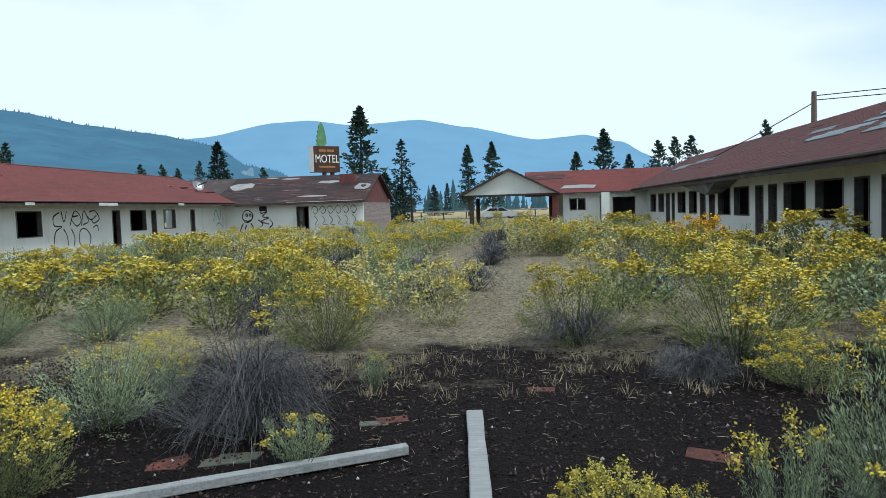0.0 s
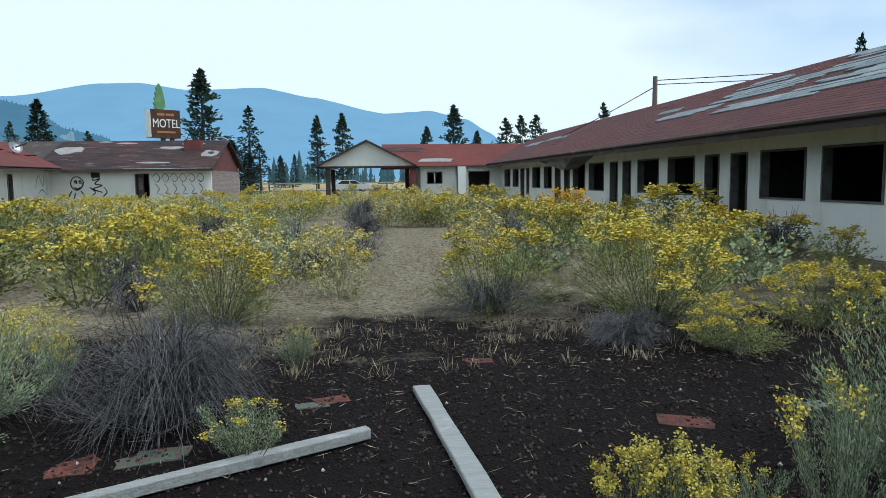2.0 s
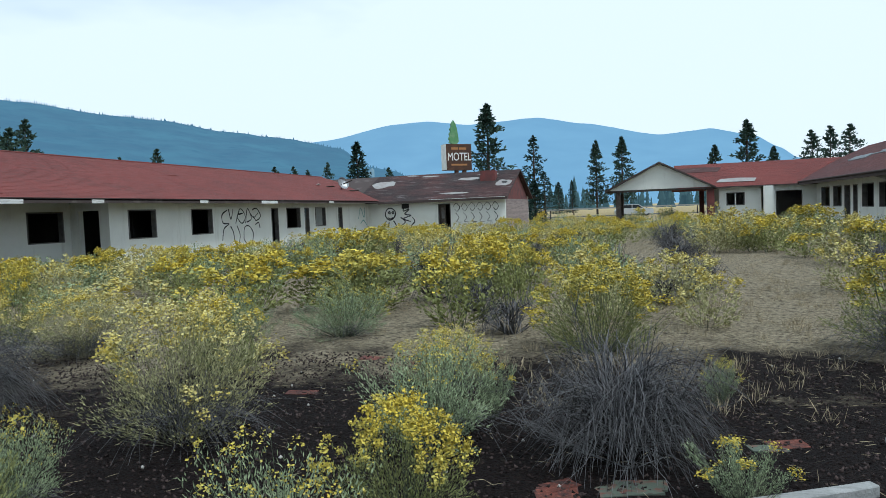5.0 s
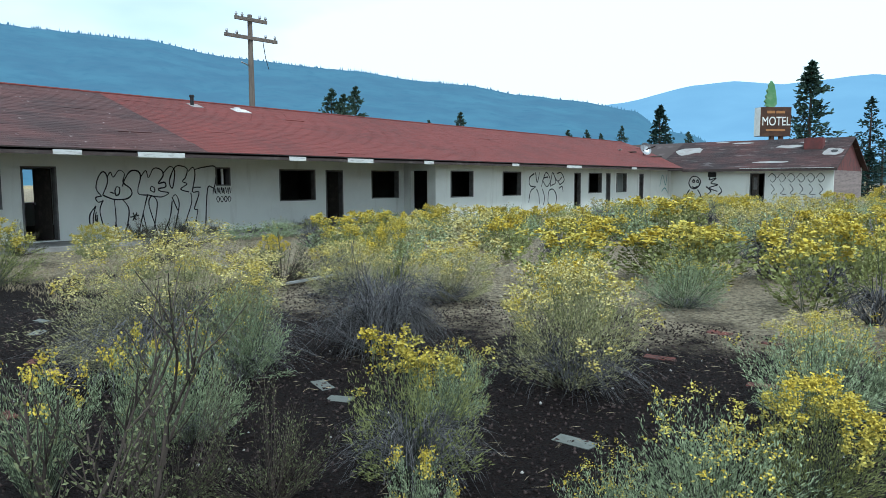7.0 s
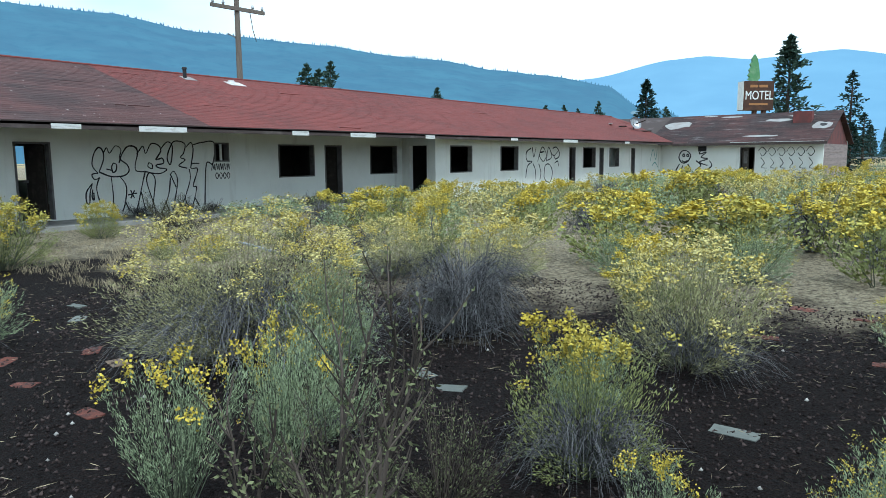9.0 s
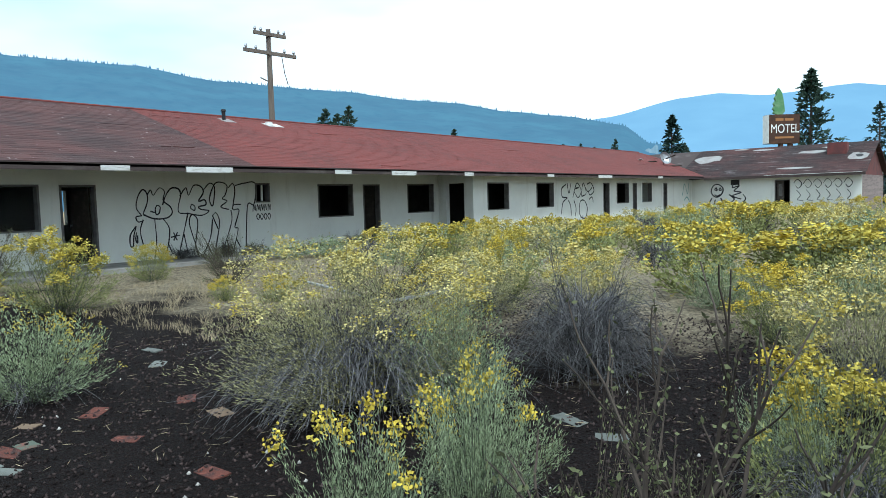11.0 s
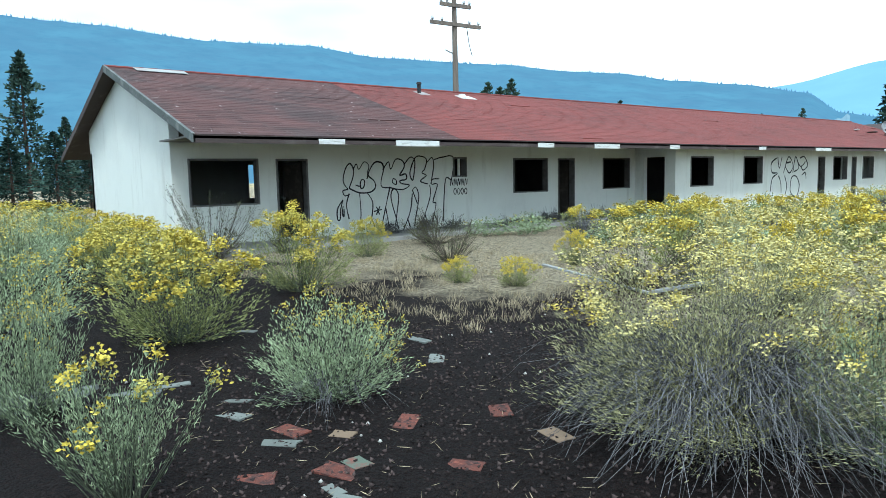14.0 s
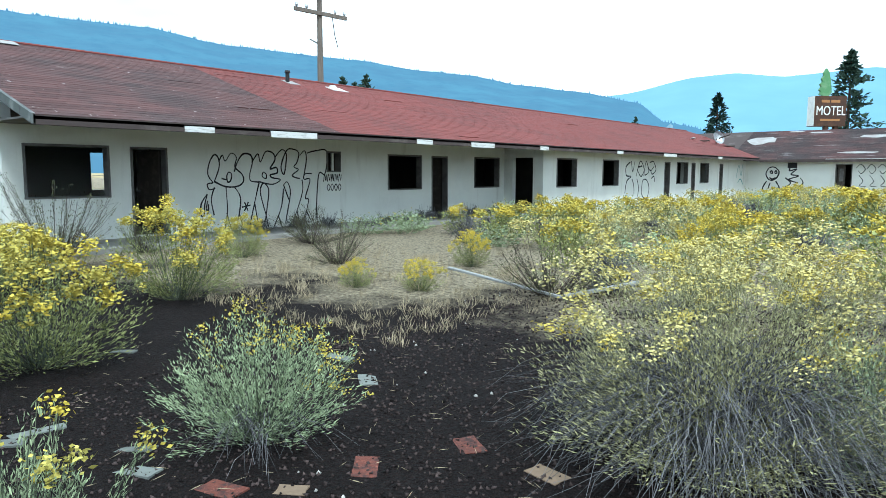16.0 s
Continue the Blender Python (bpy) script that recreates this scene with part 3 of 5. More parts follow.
# left wing roof
lroof = thing("roof_left", "long red shingle gable roof, weathered at the gable", "roof", kind="structure")
EX, BX, Y0, Y1 = -17.84, -29.76, 4.35, 47.6
slab_roof(lroof, [(EX, Y0, EAVE_Z + 0.04), (EX, Y1, EAVE_Z + 0.04), (RIDGE_X, Y1, RIDGE_Z), (RIDGE_X, Y0, RIDGE_Z)], TRIM_DARK)
slab_roof(lroof, [(BX, Y1, EAVE_Z + 0.04), (BX, Y0, EAVE_Z + 0.04), (RIDGE_X, Y0, RIDGE_Z), (RIDGE_X, Y1, RIDGE_Z)], TRIM_DARK)
roof_slope(lroof, 10.6, Y1, lambda y: (EX, y, EAVE_Z + 0.042), lambda y: (RIDGE_X, y, RIDGE_Z + 0.002), RED_ROOF)
roof_slope(lroof, Y0, 10.6, lambda y: (EX, y, EAVE_Z + 0.042), lambda y: (RIDGE_X, y, RIDGE_Z + 0.002), WORN_ROOF, name="worn_shingles")
part("ridge_cap", Shape().tube([(RIDGE_X, Y0, RIDGE_Z + 0.0), (RIDGE_X, Y1, RIDGE_Z + 0.0)], 0.05, 6), RED_ROOF, lroof)
part("ridge_felt", Shape().box((-0.18, 0, 0), (0.18, 1.25, 0.012), pose(RIDGE_X + 0.2, 5.0, RIDGE_Z - 0.035, 0, 18.7, 0)), PALE_BOARD, lroof, "pale torn felt at the ridge")
for sgn, ex in ((1, EX), (-1, BX)):
    s = Shape()
    run = abs(ex - RIDGE_X)
    s.add([(ex, Y0 - 0.03, EAVE_Z + 0.06), (RIDGE_X, Y0 - 0.03, RIDGE_Z + 0.04), (RIDGE_X, Y0 - 0.03, RIDGE_Z - 0.13), (ex, Y0 - 0.03, EAVE_Z - 0.1),
           (ex, Y0 + 0.03, EAVE_Z + 0.06), (RIDGE_X, Y0 + 0.03, RIDGE_Z + 0.04), (RIDGE_X, Y0 + 0.03, RIDGE_Z - 0.13), (ex, Y0 + 0.03, EAVE_Z - 0.1)],
          [(0, 1, 2, 3), (7, 6, 5, 4), (0, 4, 5, 1), (1, 5, 6, 2), (2, 6, 7, 3), (3, 7, 4, 0)])
    part("bargeboard", s, TRIM_DARK if sgn < 0 else material("faded_bargeboard", (0.1, 0.11, 0.105), 0.85, [(3, (0.2, 0.21, 0.2), 0.5, 0.7), (8, (0.07, 0.07, 0.07), 0.55, 0.7)]), lroof)
part("fascia", Shape().box((EX - 0.03, Y0, EAVE_Z - 0.11), (EX + 0.0, Y1 - 4.4, EAVE_Z + 0.02)), TRIM_DARK, lroof, "dark rotten fascia board")
for a, b, z in ((6.85, 7.45, 0.0), (8.73, 9.92, 0.02), (13.15, 13.75, 0.01), (15.4, 16.5, 0.02), (24.5, 25.0, 0.0), (29.0, 30.4, 0.02), (36, 36.6, 0), (19.0, 19.5, 0.01)):
    part("fascia_board", Shape().box((EX + 0.002, a, EAVE_Z - 0.11 - z), (EX + 0.02, b, EAVE_Z - 0.005)), TRIM_PALE, lroof, "peeling white fascia remnant")

# office wing across the far end
fenced("wall_office", "y", O_W, 0.2, L_OUT - 0.2, -9.6, [("d", -13.95, -13.13)], "white stucco office wall with graffiti and a doorway")
# black panel on the wall face stands in for the high window's darkness
part("vent_hole", Shape().box((-16.4, O_W - 0.012, 1.75), (-15.9, O_W + 0.0, 2.06)), BLACK, bpy.data.objects["wall_office"], "black panel painted in for a small high opening")
O_RY, O_RZ, O_EX = 48.3, 4.12, -9.35
gable = Shape().prism([(O_W + 0.2, 2.1), (52.8, 2.1), (O_RY, O_RZ - 0.12)], 0.12, pose(-9.62, 0, 0, 0, 0, 90))
tagged(part("wall_office_gable", gable, TRIM_RED), "dark red painted board gable", "wall", kind="structure")
side = tagged(part("wall_office_side", Shape().box((-9.8, O_W + 0.2, 0), (-9.64, 52.8, 2.1)), STUCCO), "office end wall clad in faded lap siding", "wall", kind="structure")
tagged(part("wall_office_back", Shape().box((-27.6, 52.8, 0), (-9.64, 53.0, TOP_Z)), STUCCO), "plain office rear wall", "wall", kind="structure")
# office ceiling coloured near-black for the shade indoors
tagged(part("office_ceiling", Shape().box((-27.4, O_W + 0.2, TOP_Z - 0.1), (-9.8, 52.8, TOP_Z - 0.05)), ROOM_SHADE), "office ceiling, room shade put into its colour", "ceiling", kind="structure")
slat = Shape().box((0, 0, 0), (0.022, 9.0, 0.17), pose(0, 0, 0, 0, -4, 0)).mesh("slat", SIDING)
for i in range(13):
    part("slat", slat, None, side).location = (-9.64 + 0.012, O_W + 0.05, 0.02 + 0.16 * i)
# partition added behind the office doorway to keep it dark
wall("partition", "y", 47.0, 0.12, -18.6, -9.8, 0, 2.2, [], "added partition wall, near-black to darken the rooms", ROOM_SHADE)
oroof = thing("roof_office", "dark weathered shingle roof with stripped pale patches", "roof", kind="structure")
OE_Y, OE_Z = 43.2, 2.22
slab_roof(oroof, [(-24.5, OE_Y, OE_Z), (O_EX, OE_Y, OE_Z), (O_EX, O_RY, O_RZ), (-24.5, O_RY, O_RZ)], TRIM_DARK)
slab_roof(oroof, [(O_EX, 53.4, OE_Z), (-24.5, 53.4, OE_Z), (-24.5, O_RY, O_RZ), (O_EX, O_RY, O_RZ)], OLD_ROOF)
roof_slope(oroof, -19.6, O_EX, lambda x: (x, OE_Y, OE_Z + 0.003), lambda x: (x, O_RY, O_RZ + 0.003), OLD_ROOF)
part("fascia", Shape().box((-17.8, OE_Y - 0.03, OE_Z - 0.14), (O_EX, OE_Y, OE_Z + 0.02)), TRIM_DARK, oroof)
part("edge_flashing", Shape().box((-14.4, OE_Y - 0.05, OE_Z + 0.005), (-9.5, OE_Y + 0.35, OE_Z + 0.03), pose(0, 0, 0)), TRIM_PALE, oroof, "pale exposed eave edge")
opitch = math.degrees(math.atan2(O_RZ - OE_Z, O_RY - OE_Y))


def on_office(x, u, w, h, mat, nm, lift=0.02, label=""):
    y, z = OE_Y + (O_RY - OE_Y) * u, OE_Z + (O_RZ - OE_Z) * u
    rnd = random.Random(int(x * 10))
    out = [(w * 0.5 * rnd.uniform(0.7, 1.05) * math.cos(a), h * 0.5 * rnd.uniform(0.6, 1.1) * math.sin(a)) for a in [k * math.pi / 7 for k in range(14)]]
    s = Shape().prism(out, 0.012, pose(x, y, z, opitch, 0, 0) @ pose(0, 0, lift, -90, 0, 0))
    return part(nm, s, mat, oroof, label)


for x, u, w, h in ((-18.6, 0.66, 1.9, 1.7), (-12.6, 0.72, 1.7, 0.7), (-11.4, 0.86, 1.6, 0.5), (-15.6, 0.9, 1.5, 0.35), (-10.1, 0.5, 1.2, 1.5), (-13.0, 0.2, 2.2, 0.35), (-17.0, 0.95, 1.0, 0.3)):
    on_office(x, u, w, h, PALE_BOARD, "bare_patch", label="pale stripped patch of roof")
# black patch laid over the shingles imitates the dark of a hole
on_office(-10.0, 0.52, 0.45, 0.5, BLACK, "roof_hole", 0.036, "black patch painted in for a roof hole")
part("roof_box", Shape().box((-0.5, -0.35, -0.2), (0.5, 0.35, 0.75), pose(-11.2, 46.6, 3.3)), TRIM_RED, oroof, "square dark red roof housing")

# back wing, carport and right wing
wall("wall_back", "y", 45.5, 0.2, 2.95, 5.25, 0, 2.2, [(3.35, 4.35, 1.15, 1.9)], "white stucco wall beside the carport")
opening("window", "y", 45.5, 0.2, 3.35, 4.35, 1.15, 1.9, "dark two-light window in the white wall")
part("window_post", Shape().box((3.82, 45.52, 1.18), (3.88, 45.6, 1.86)), SIGN_WHITE, bpy.data.objects["wall_back"])
wall("wall_pier", "y", 44.3, 0.2, 5.2, 5.7, 0, 2.2, [], "white stucco pier at the corner")
wall("wall_link", "y", 45.3, 0.2, 5.7, R_W, 0, TOP_Z, [(6.0, 7.4, 0.2, 1.9)], "stucco wall with a wide dark opening")
wall("wall_back_rear", "y", 54.0, 0.2, 2.95, 15.0, 0, TOP_Z, [], "plain rear wall")
wall("wall_back_side", "x", 2.95, 0.2, 45.7, 54.0, 0, 2.2, [], "white stucco side wall by the carport")
broof = thing("roof_back", "red shingle roof over the cross wing", "roof", kind="structure")
slab_roof(broof, [(0.6, 44.9, 2.26), (16.5, 44.9, 2.26), (16.5, 49.5, 3.84), (0.6, 49.5, 3.84)], TRIM_DARK)
slab_roof(broof, [(16.5, 54.3, 2.26), (0.6, 54.3, 2.26), (0.6, 49.5, 3.84), (16.5, 49.5, 3.84)], RED_ROOF)
roof_slope(broof, 0.6, 16.5, lambda x: (x, 44.9, 2.263), lambda x: (x, 49.5, 3.843), RED_ROOF)
part("bare_patch", Shape().prism([(-1.2, -0.3), (0.9, -0.35), (1.1, 0.25), (0.2, 0.4), (-0.9, 0.3)], 0.012, pose(4.0, 45.9, 2.64, 19, 0, 0) @ pose(0, 0, 0.012, -90, 0, 0)), PALE_BOARD, broof)
part("bare_patch", Shape().prism([(-1.6, -0.5), (1.2, -0.6), (1.5, 0.3), (0.2, 0.5), (-1.1, 0.4)], 0.012, pose(1.9, 48.3, 3.45, 19, 0, 0) @ pose(0, 0, 0.012, -90, 0, 0)), OLD_ROOF, broof)

carport = thing("carport", "gabled drive-through carport with white painted gable on posts", "carport", kind="structure")
CY, CX, CL, CR, CZ, CE = 45.0, -0.43, -3.63, 2.72, 3.92, 2.3
part("gable_panel", Shape().prism([(CL + 0.25, CE + 0.0), (CR - 0.2, CE), (CX, CZ - 0.12)], 0.08, pose(0, CY, 0)), STUCCO, carport, "white painted gable panel")
for ex in (CL, CR):
    slab_roof(carport, [(ex, CY - 0.35, CE), (ex, CY + 7.0, CE), (CX, CY + 7.0, CZ), (CX, CY - 0.35, CZ)], TRIM_DARK, 0.1, "roof_side")
part("ceiling_board", Shape().box((CL + 0.25, CY + 0.08, CE - 0.02), (CR - 0.2, CY + 7, CE + 0.03)), SOFFIT, carport)
part("beam", Shape().box((CL + 0.2, CY - 0.02, CE - 0.13), (CR - 0.15, CY + 0.14, CE - 0.021)), DARK_WOOD, carport)
for px, py, w in ((-2.85, CY + 0.05, 0.28), (-2.85, CY + 6.6, 0.28), (2.45, CY + 0.05, 0.4), (2.45, CY + 6.6, 0.3)):
    part("post", Shape().box((px - w / 2, py, 0), (px + w / 2, py + 0.3, CE - 0.13)), DARK_WOOD if px < 0 else TRIM_RED, carport)

right = [("D", 10.3, 11.33), ("w", 11.84, 13.46), ("w", 13.93, 15.52), ("d", 16.03, 16.77), ("d", 17.3, 18.03), ("w", 18.58, 20.22), ("w", 20.84, 22.45), ("d", 23.01, 23.75),
         ("d", 24.22, 24.99), ("w", 25.63, 27.34), ("w", 27.82, 29.45), ("d", 29.93, 30.76), ("d", 31.36, 32.28), ("w", 32.85, 34.28), ("w", 35.03, 36.66), ("d", 37.39, 38.03),
         ("d", 38.56, 39.52), ("w", 40.09, 41.59), ("w", 42.39, 44.1)]
heights["D"] = (0.1, 1.96)
names["D"] = ("doorway", "wide open doorway with pale timber lining")
fenced("wall_right", "x", R_W, 0.2, 4.6, 45.3, right, "white stucco motel wall with a long row of empty windows and doorways")
wall("wall_right_back", "x", 15.2, 0.2, 4.6, 54.2, 0, TOP_Z, [], "plain rear wall of the motel wing")
wall("wall_right_end", "y", 4.6, 0.2, R_W + 0.2, 15.2, 0, TOP_Z, [], "plain end wall of the motel wing")
# partitions added to close off and darken the right wing rooms
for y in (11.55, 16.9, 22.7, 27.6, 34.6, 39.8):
    wall("partition", "y", y, 0.12, R_W + 0.25, 15.2, 0, TOP_Z, [], "added partition wall, near-black to darken the rooms", ROOM_SHADE)
tagged(part("floor", Shape().box((R_W + 0.2, 4.8, 0), (15.2, 54, 0.09)), ROOM_SHADE), "concrete floor inside the rooms, room shade put into its colour", "floor", kind="structure")
tagged(part("ceiling", Shape().box((R_W + 0.2, 4.8, TOP_Z), (15.2, 54, TOP_Z + 0.05)), ROOM_SHADE), "bare ceiling inside the rooms, room shade put into its colour", "ceiling", kind="structure")
rroof = thing("roof_right", "long red shingle roof, stripped to grey boards in places", "roof", kind="structure")
REX, REZ, RRX, RRZ = 7.15, 2.36, 11.75, 4.42
RY0, RY1 = 4.2, 49.0
slab_roof(rroof, [(REX, RY1, REZ), (REX, RY0, REZ), (RRX, RY0, RRZ), (RRX, RY1, RRZ)], TRIM_DARK)
slab_roof(rroof, [(16.4, RY0, REZ), (16.4, RY1, REZ), (RRX, RY1, RRZ), (RRX, RY0, RRZ)], RED_ROOF)
roof_slope(rroof, RY0, RY1, lambda y: (REX, y, REZ + 0.003), lambda y: (RRX, y, RRZ + 0.003), DUSKY_ROOF)
# gutter and deep fascia coloured dark to paint in the eave's shade band
part("gutter", Shape().tube([(REX - 0.04, RY0, REZ - 0.02), (REX - 0.04, RY1 - 4, REZ - 0.02)], 0.045, 6), TRIM_DARK, rroof, "gutter coloured dark for the shade under the eave")
part("fascia", Shape().box((REX, RY0, REZ - 0.2), (REX + 0.03, RY1 - 4, REZ - 0.06)), TRIM_DARK, rroof)
tagged(part("soffit", Shape().box((REX + 0.03, RY0, 2.31), (R_W, 45.0, 2.34)), DARK_WOOD), "dark rotten soffit boards", "ceiling", kind="structure")
rp = math.degrees(math.atan2(RRZ - REZ, RRX - REX))


def bare_strip(y, u, ln, wd, mat, tilt=0.0):
    x, z = REX + (RRX - REX) * u, REZ + (RRZ - REZ) * u
    s = Shape()
    rnd = random.Random(int(y * 100 + u * 1000))
    n = max(1, round(wd / 0.15))
    for k in range(n):
        a, b = -ln / 2 + rnd.uniform(0, ln * 0.3), ln / 2 - rnd.uniform(0, ln * 0.3)
        s.box((k * 0.15 - wd / 2, a, 0.012), (k * 0.15 - wd / 2 + 0.14, b, 0.026 + rnd.uniform(0, 0.02)), pose(x, y, z, 0, -rp, 0) @ pose(0, 0, 0, 0, 0, tilt))
    part("bare_boards", s, mat, rroof, "grey boards bared where shingles are gone")


for y, u, ln, wd in ((13.0, 0.78, 6.5, 1.5), (12.5, 0.5, 7.5, 1.3), (18.8, 0.62, 5.0, 0.9), (17.0, 0.38, 5.0, 0.6), (21.6, 0.45, 4.0, 0.6), (9.0, 0.62, 5, 2.4), (37.5, 0.55, 6.0, 0.4), (42.0, 0.5, 4.0, 0.6), (15.0, 0.9, 5, 0.6), (6.5, 0.4, 4, 1.6), (9.6, 0.85, 9, 1.4), (8.5, 0.36, 8, 0.9), (15.6, 0.72, 6, 0.6), (11.2, 0.64, 6.0, 1.2), (19.8, 0.8, 3.6, 0.5), (24.0, 0.6, 2.4, 0.3)):
    bare_strip(y, u, ln, wd, BARE_BOARD)
hang = Shape().add([(7.25, 33.0, 2.29), (7.2, 26.2, 2.29), (7.45, 28.6, 1.72), (8.05, 33.0, 2.29), (8.0, 26.2, 2.29), (8.05, 28.6, 1.78)],
                   [(0, 2, 1), (3, 4, 5), (0, 3, 5, 2), (2, 5, 4, 1), (0, 1, 4, 3)])
tagged(part("hanging_soffit", hang, SOFFIT), "torn soffit panel sagging from the eave", "soffit", kind="structure")


# ---------------- distance ----------------
def profile(points, a):
    for (a0, e0), (a1, e1) in zip(points, points[1:]):
        if a0 <= a <= a1:
            k = (a - a0) / (a1 - a0)
            k = k * k * (3 - 2 * k) * 0.5 + k * 0.5
            return e0 + (e1 - e0) * k
    return points[0][1] if a < points[0][0] else points[-1][1]


NEAR_EL = [(14, 0.3), (18, 2.4), (19.9, 3.45), (22.2, 3.9), (24.2, 5.4), (28.6, 6.3), (33, 6.85), (37.7, 7.7), (41, 8.0), (47, 8.8), (56.5, 9.5), (62, 10.4), (70, 10.6), (77, 11.3), (100, 12), (130, 8), (160, 5)]
FAR_EL = [(-70, 3.0), (-40, 4.0), (-25, 3.0), (-14, 2.4), (-11, 2.9), (-9.8, 3.75), (-8, 4.8), (-5, 5.5), (-1.4, 5.3), (4.4, 6.55), (8.2, 7.25), (13.7, 6.95), (17.1, 7.35), (19.7, 7.2), (25.4, 6.05), (32, 5.0), (45, 4.0)]


def hill(name, pts, near, far, mat, label, step=0.25, rough=0.05):
    a0, a1 = pts[0][0], pts[-1][0]
    n = int((a1 - a0) / step)
    rows = 14
    s = Shape()
    for i in range(n + 1):
        a = a0 + (a1 - a0) * i / n
        el = profile(pts, a) + rough * noise.noise(Vector((a * 0.9, 0, 2))) + rough * 0.5 * noise.noise(Vector((a * 4, 0, 5)))
        for j in range(rows + 1):
            k = j / rows
            d = near + (far - near) * k
            rise = k ** 1.3
            h = math.tan(radians(max(el, 0.05))) * far * rise + far * 0.006 * noise.noise(Vector((a * 0.35, k * 5, 7))) * math.sin(math.pi * k)
            s.v.append((-math.sin(radians(a)) * d, math.cos(radians(a)) * d, h + 1.5 * k - 2 * (1 - k)))
        for j in range(rows):
            if i < n:
                q = i * (rows + 1) + j
                s.f.append((q, q + 1, q + rows + 2, q + rows + 1))
    return tagged(part(name, s, mat, smooth=True), label, "hill", kind="structure")


# haze comes from the hill materials; no mist is modelled
hill("backdrop_hill", NEAR_EL, 420, 1300, HILL_NEAR, "long forested hillside, blue haze put into its colour and glow")
hill("backdrop_mountain", FAR_EL, 1800, 3600, HILL_FAR, "far mountain ridge, blue haze put into its colour and glow", rough=0.03)
scar = Shape()
for i in range(40):
    a = 21.6 + 7 * i / 39
    for d, e in ((1050, 2.55 + 0.12 * math.sin(i * 0.9)), (1060, 3.45 + 0.2 * math.sin(i * 0.55 + 1) + 0.12 * math.sin(i * 1.7))):
        scar.v.append((-math.sin(radians(a)) * d, math.cos(radians(a)) * d, 1.5 + d * math.tan(radians(e))))
scar.f = [(2 * i, 2 * i + 2, 2 * i + 3, 2 * i + 1) for i in range(39)]
tagged(part("backdrop_scar", scar, HILL_BARE), "pale bare cliff band on the hillside, haze put into its glow", "hill", kind="structure")


def spire_stuff(name, spots, mat, label):
    """Many small far conifers as one mesh: stacked ragged cones."""
    s = Shape()
    rnd = random.Random(11)
    for x, y, z, h in spots:
        w = h * rnd.uniform(0.16, 0.26)
        for t in range(3):
            z0, z1 = z + h * (0.05 + 0.28 * t), z + h * (0.5 + 0.25 * t)
            r = w * (1 - 0.27 * t)
            k = len(s.v)
            ph = rnd.uniform(0, 6)
            s.v += [(x + r * rnd.uniform(0.7, 1.15) * math.cos(ph + q * 1.047), y + r * rnd.uniform(0.7, 1.15) * math.sin(ph + q * 1.047), z0 + h * rnd.uniform(-0.05, 0.03)) for q in range(6)] + [(x, y, z1)]
            s.f += [(k + q, k + (q + 1) % 6, k + 6) for q in range(6)]
    return tagged(part(name, s, mat), label, "forest", kind="stuff")


rnd = random.Random(5)
spots = []
for i in range(900):
    a = rnd.uniform(18, 92)
    d = 1296
    spots.append((-math.sin(radians(a)) * d, math.cos(radians(a)) * d, math.tan(radians(profile(NEAR_EL, a))) * 1300 - 6, rnd.uniform(7, 12)))
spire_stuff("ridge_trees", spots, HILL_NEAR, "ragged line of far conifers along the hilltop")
spots = []
for i in range(420):
    a, d = rnd.uniform(-42, 28), rnd.uniform(230, 420)
    spots.append((-math.sin(radians(a)) * d, math.cos(radians(a)) * d, -0.5, rnd.uniform(5, 11) * (1.5 if rnd.random() < 0.12 else 1)))
spire_stuff("distant_forest", spots, NEEDLE_FAR, "line of distant conifers beyond the dry field, haze put into their glow")
spots = []
for i in range(240):
    a, d = rnd.uniform(72, 118), rnd.uniform(170, 320)
    spots.append((-6 - math.sin(radians(a)) * d, math.cos(radians(a)) * d, -0.3, rnd.uniform(5, 11)))
spire_stuff("young_woods", spots, NEEDLE, "young conifers and scrub beyond the gable end")


def conifer(kind, label, whorls, per, reach, start, mat, spray=26, bare=0.0, curve=0.0, clump=0.16):
    """A conifer one metre high: tapered trunk, whorled limbs, sprays of needles."""
    root = thing(kind, label, "tree")
    part("trunk", Shape().tube([(0, 0, 0), (0.004, 0.003, 0.35), (-0.003, 0.002, 0.7), (0, 0, 0.985)], [0.017, 0.013, 0.008, 0.002], 7), BARK, root)
    bases, tips = [], []
    for i in range(whorls):
        k = i / (whorls - 1)
        z = start + (0.97 - start) * k
        r = reach * ((1 - k) ** 0.75 * (0.85 + 0.15 * math.sin(i * 2.3)) + 0.012)
        for j in range(per):
            if rng.uniform() < bare:
                continue
            a = i * 2.4 + j * 6.283 / per + rng.uniform(-0.4, 0.4)
            ln = r * rng.uniform(0.55, 1.15)
            bases.append((0, 0, z + rng.uniform(-0.012, 0.012)))
            tips.append((ln * math.cos(a), ln * math.sin(a), z + ln * (curve + rng.uniform(-0.18, 0.2))))
    bases, tips = np.array(bases), np.array(tips)
    v, q = strands(lerp_path(bases, (bases + tips) / 2 + (0, 0, 0.006), tips, 3), 0.0032, 0.001)
    tagged(part("limb_whorl", raw_mesh("limb_whorl", v, q, BARK), None, root), kind="stuff")
    k = np.repeat(np.arange(len(tips)), spray)
    f = rng.uniform(0.25, 1.05, len(k))[:, None]
    p = bases[k] * (1 - f) + tips[k] * f
    ln = np.linalg.norm(tips - bases, axis=1)[k][:, None]
    p = p + rng.normal(0, 1, p.shape) * np.hstack([clump * ln, clump * ln, clump * 0.55 * ln])
    d = unit(unit(tips[k] - bases[k]) + rng.normal(0, 0.6, p.shape) + (0, 0, 0.12))
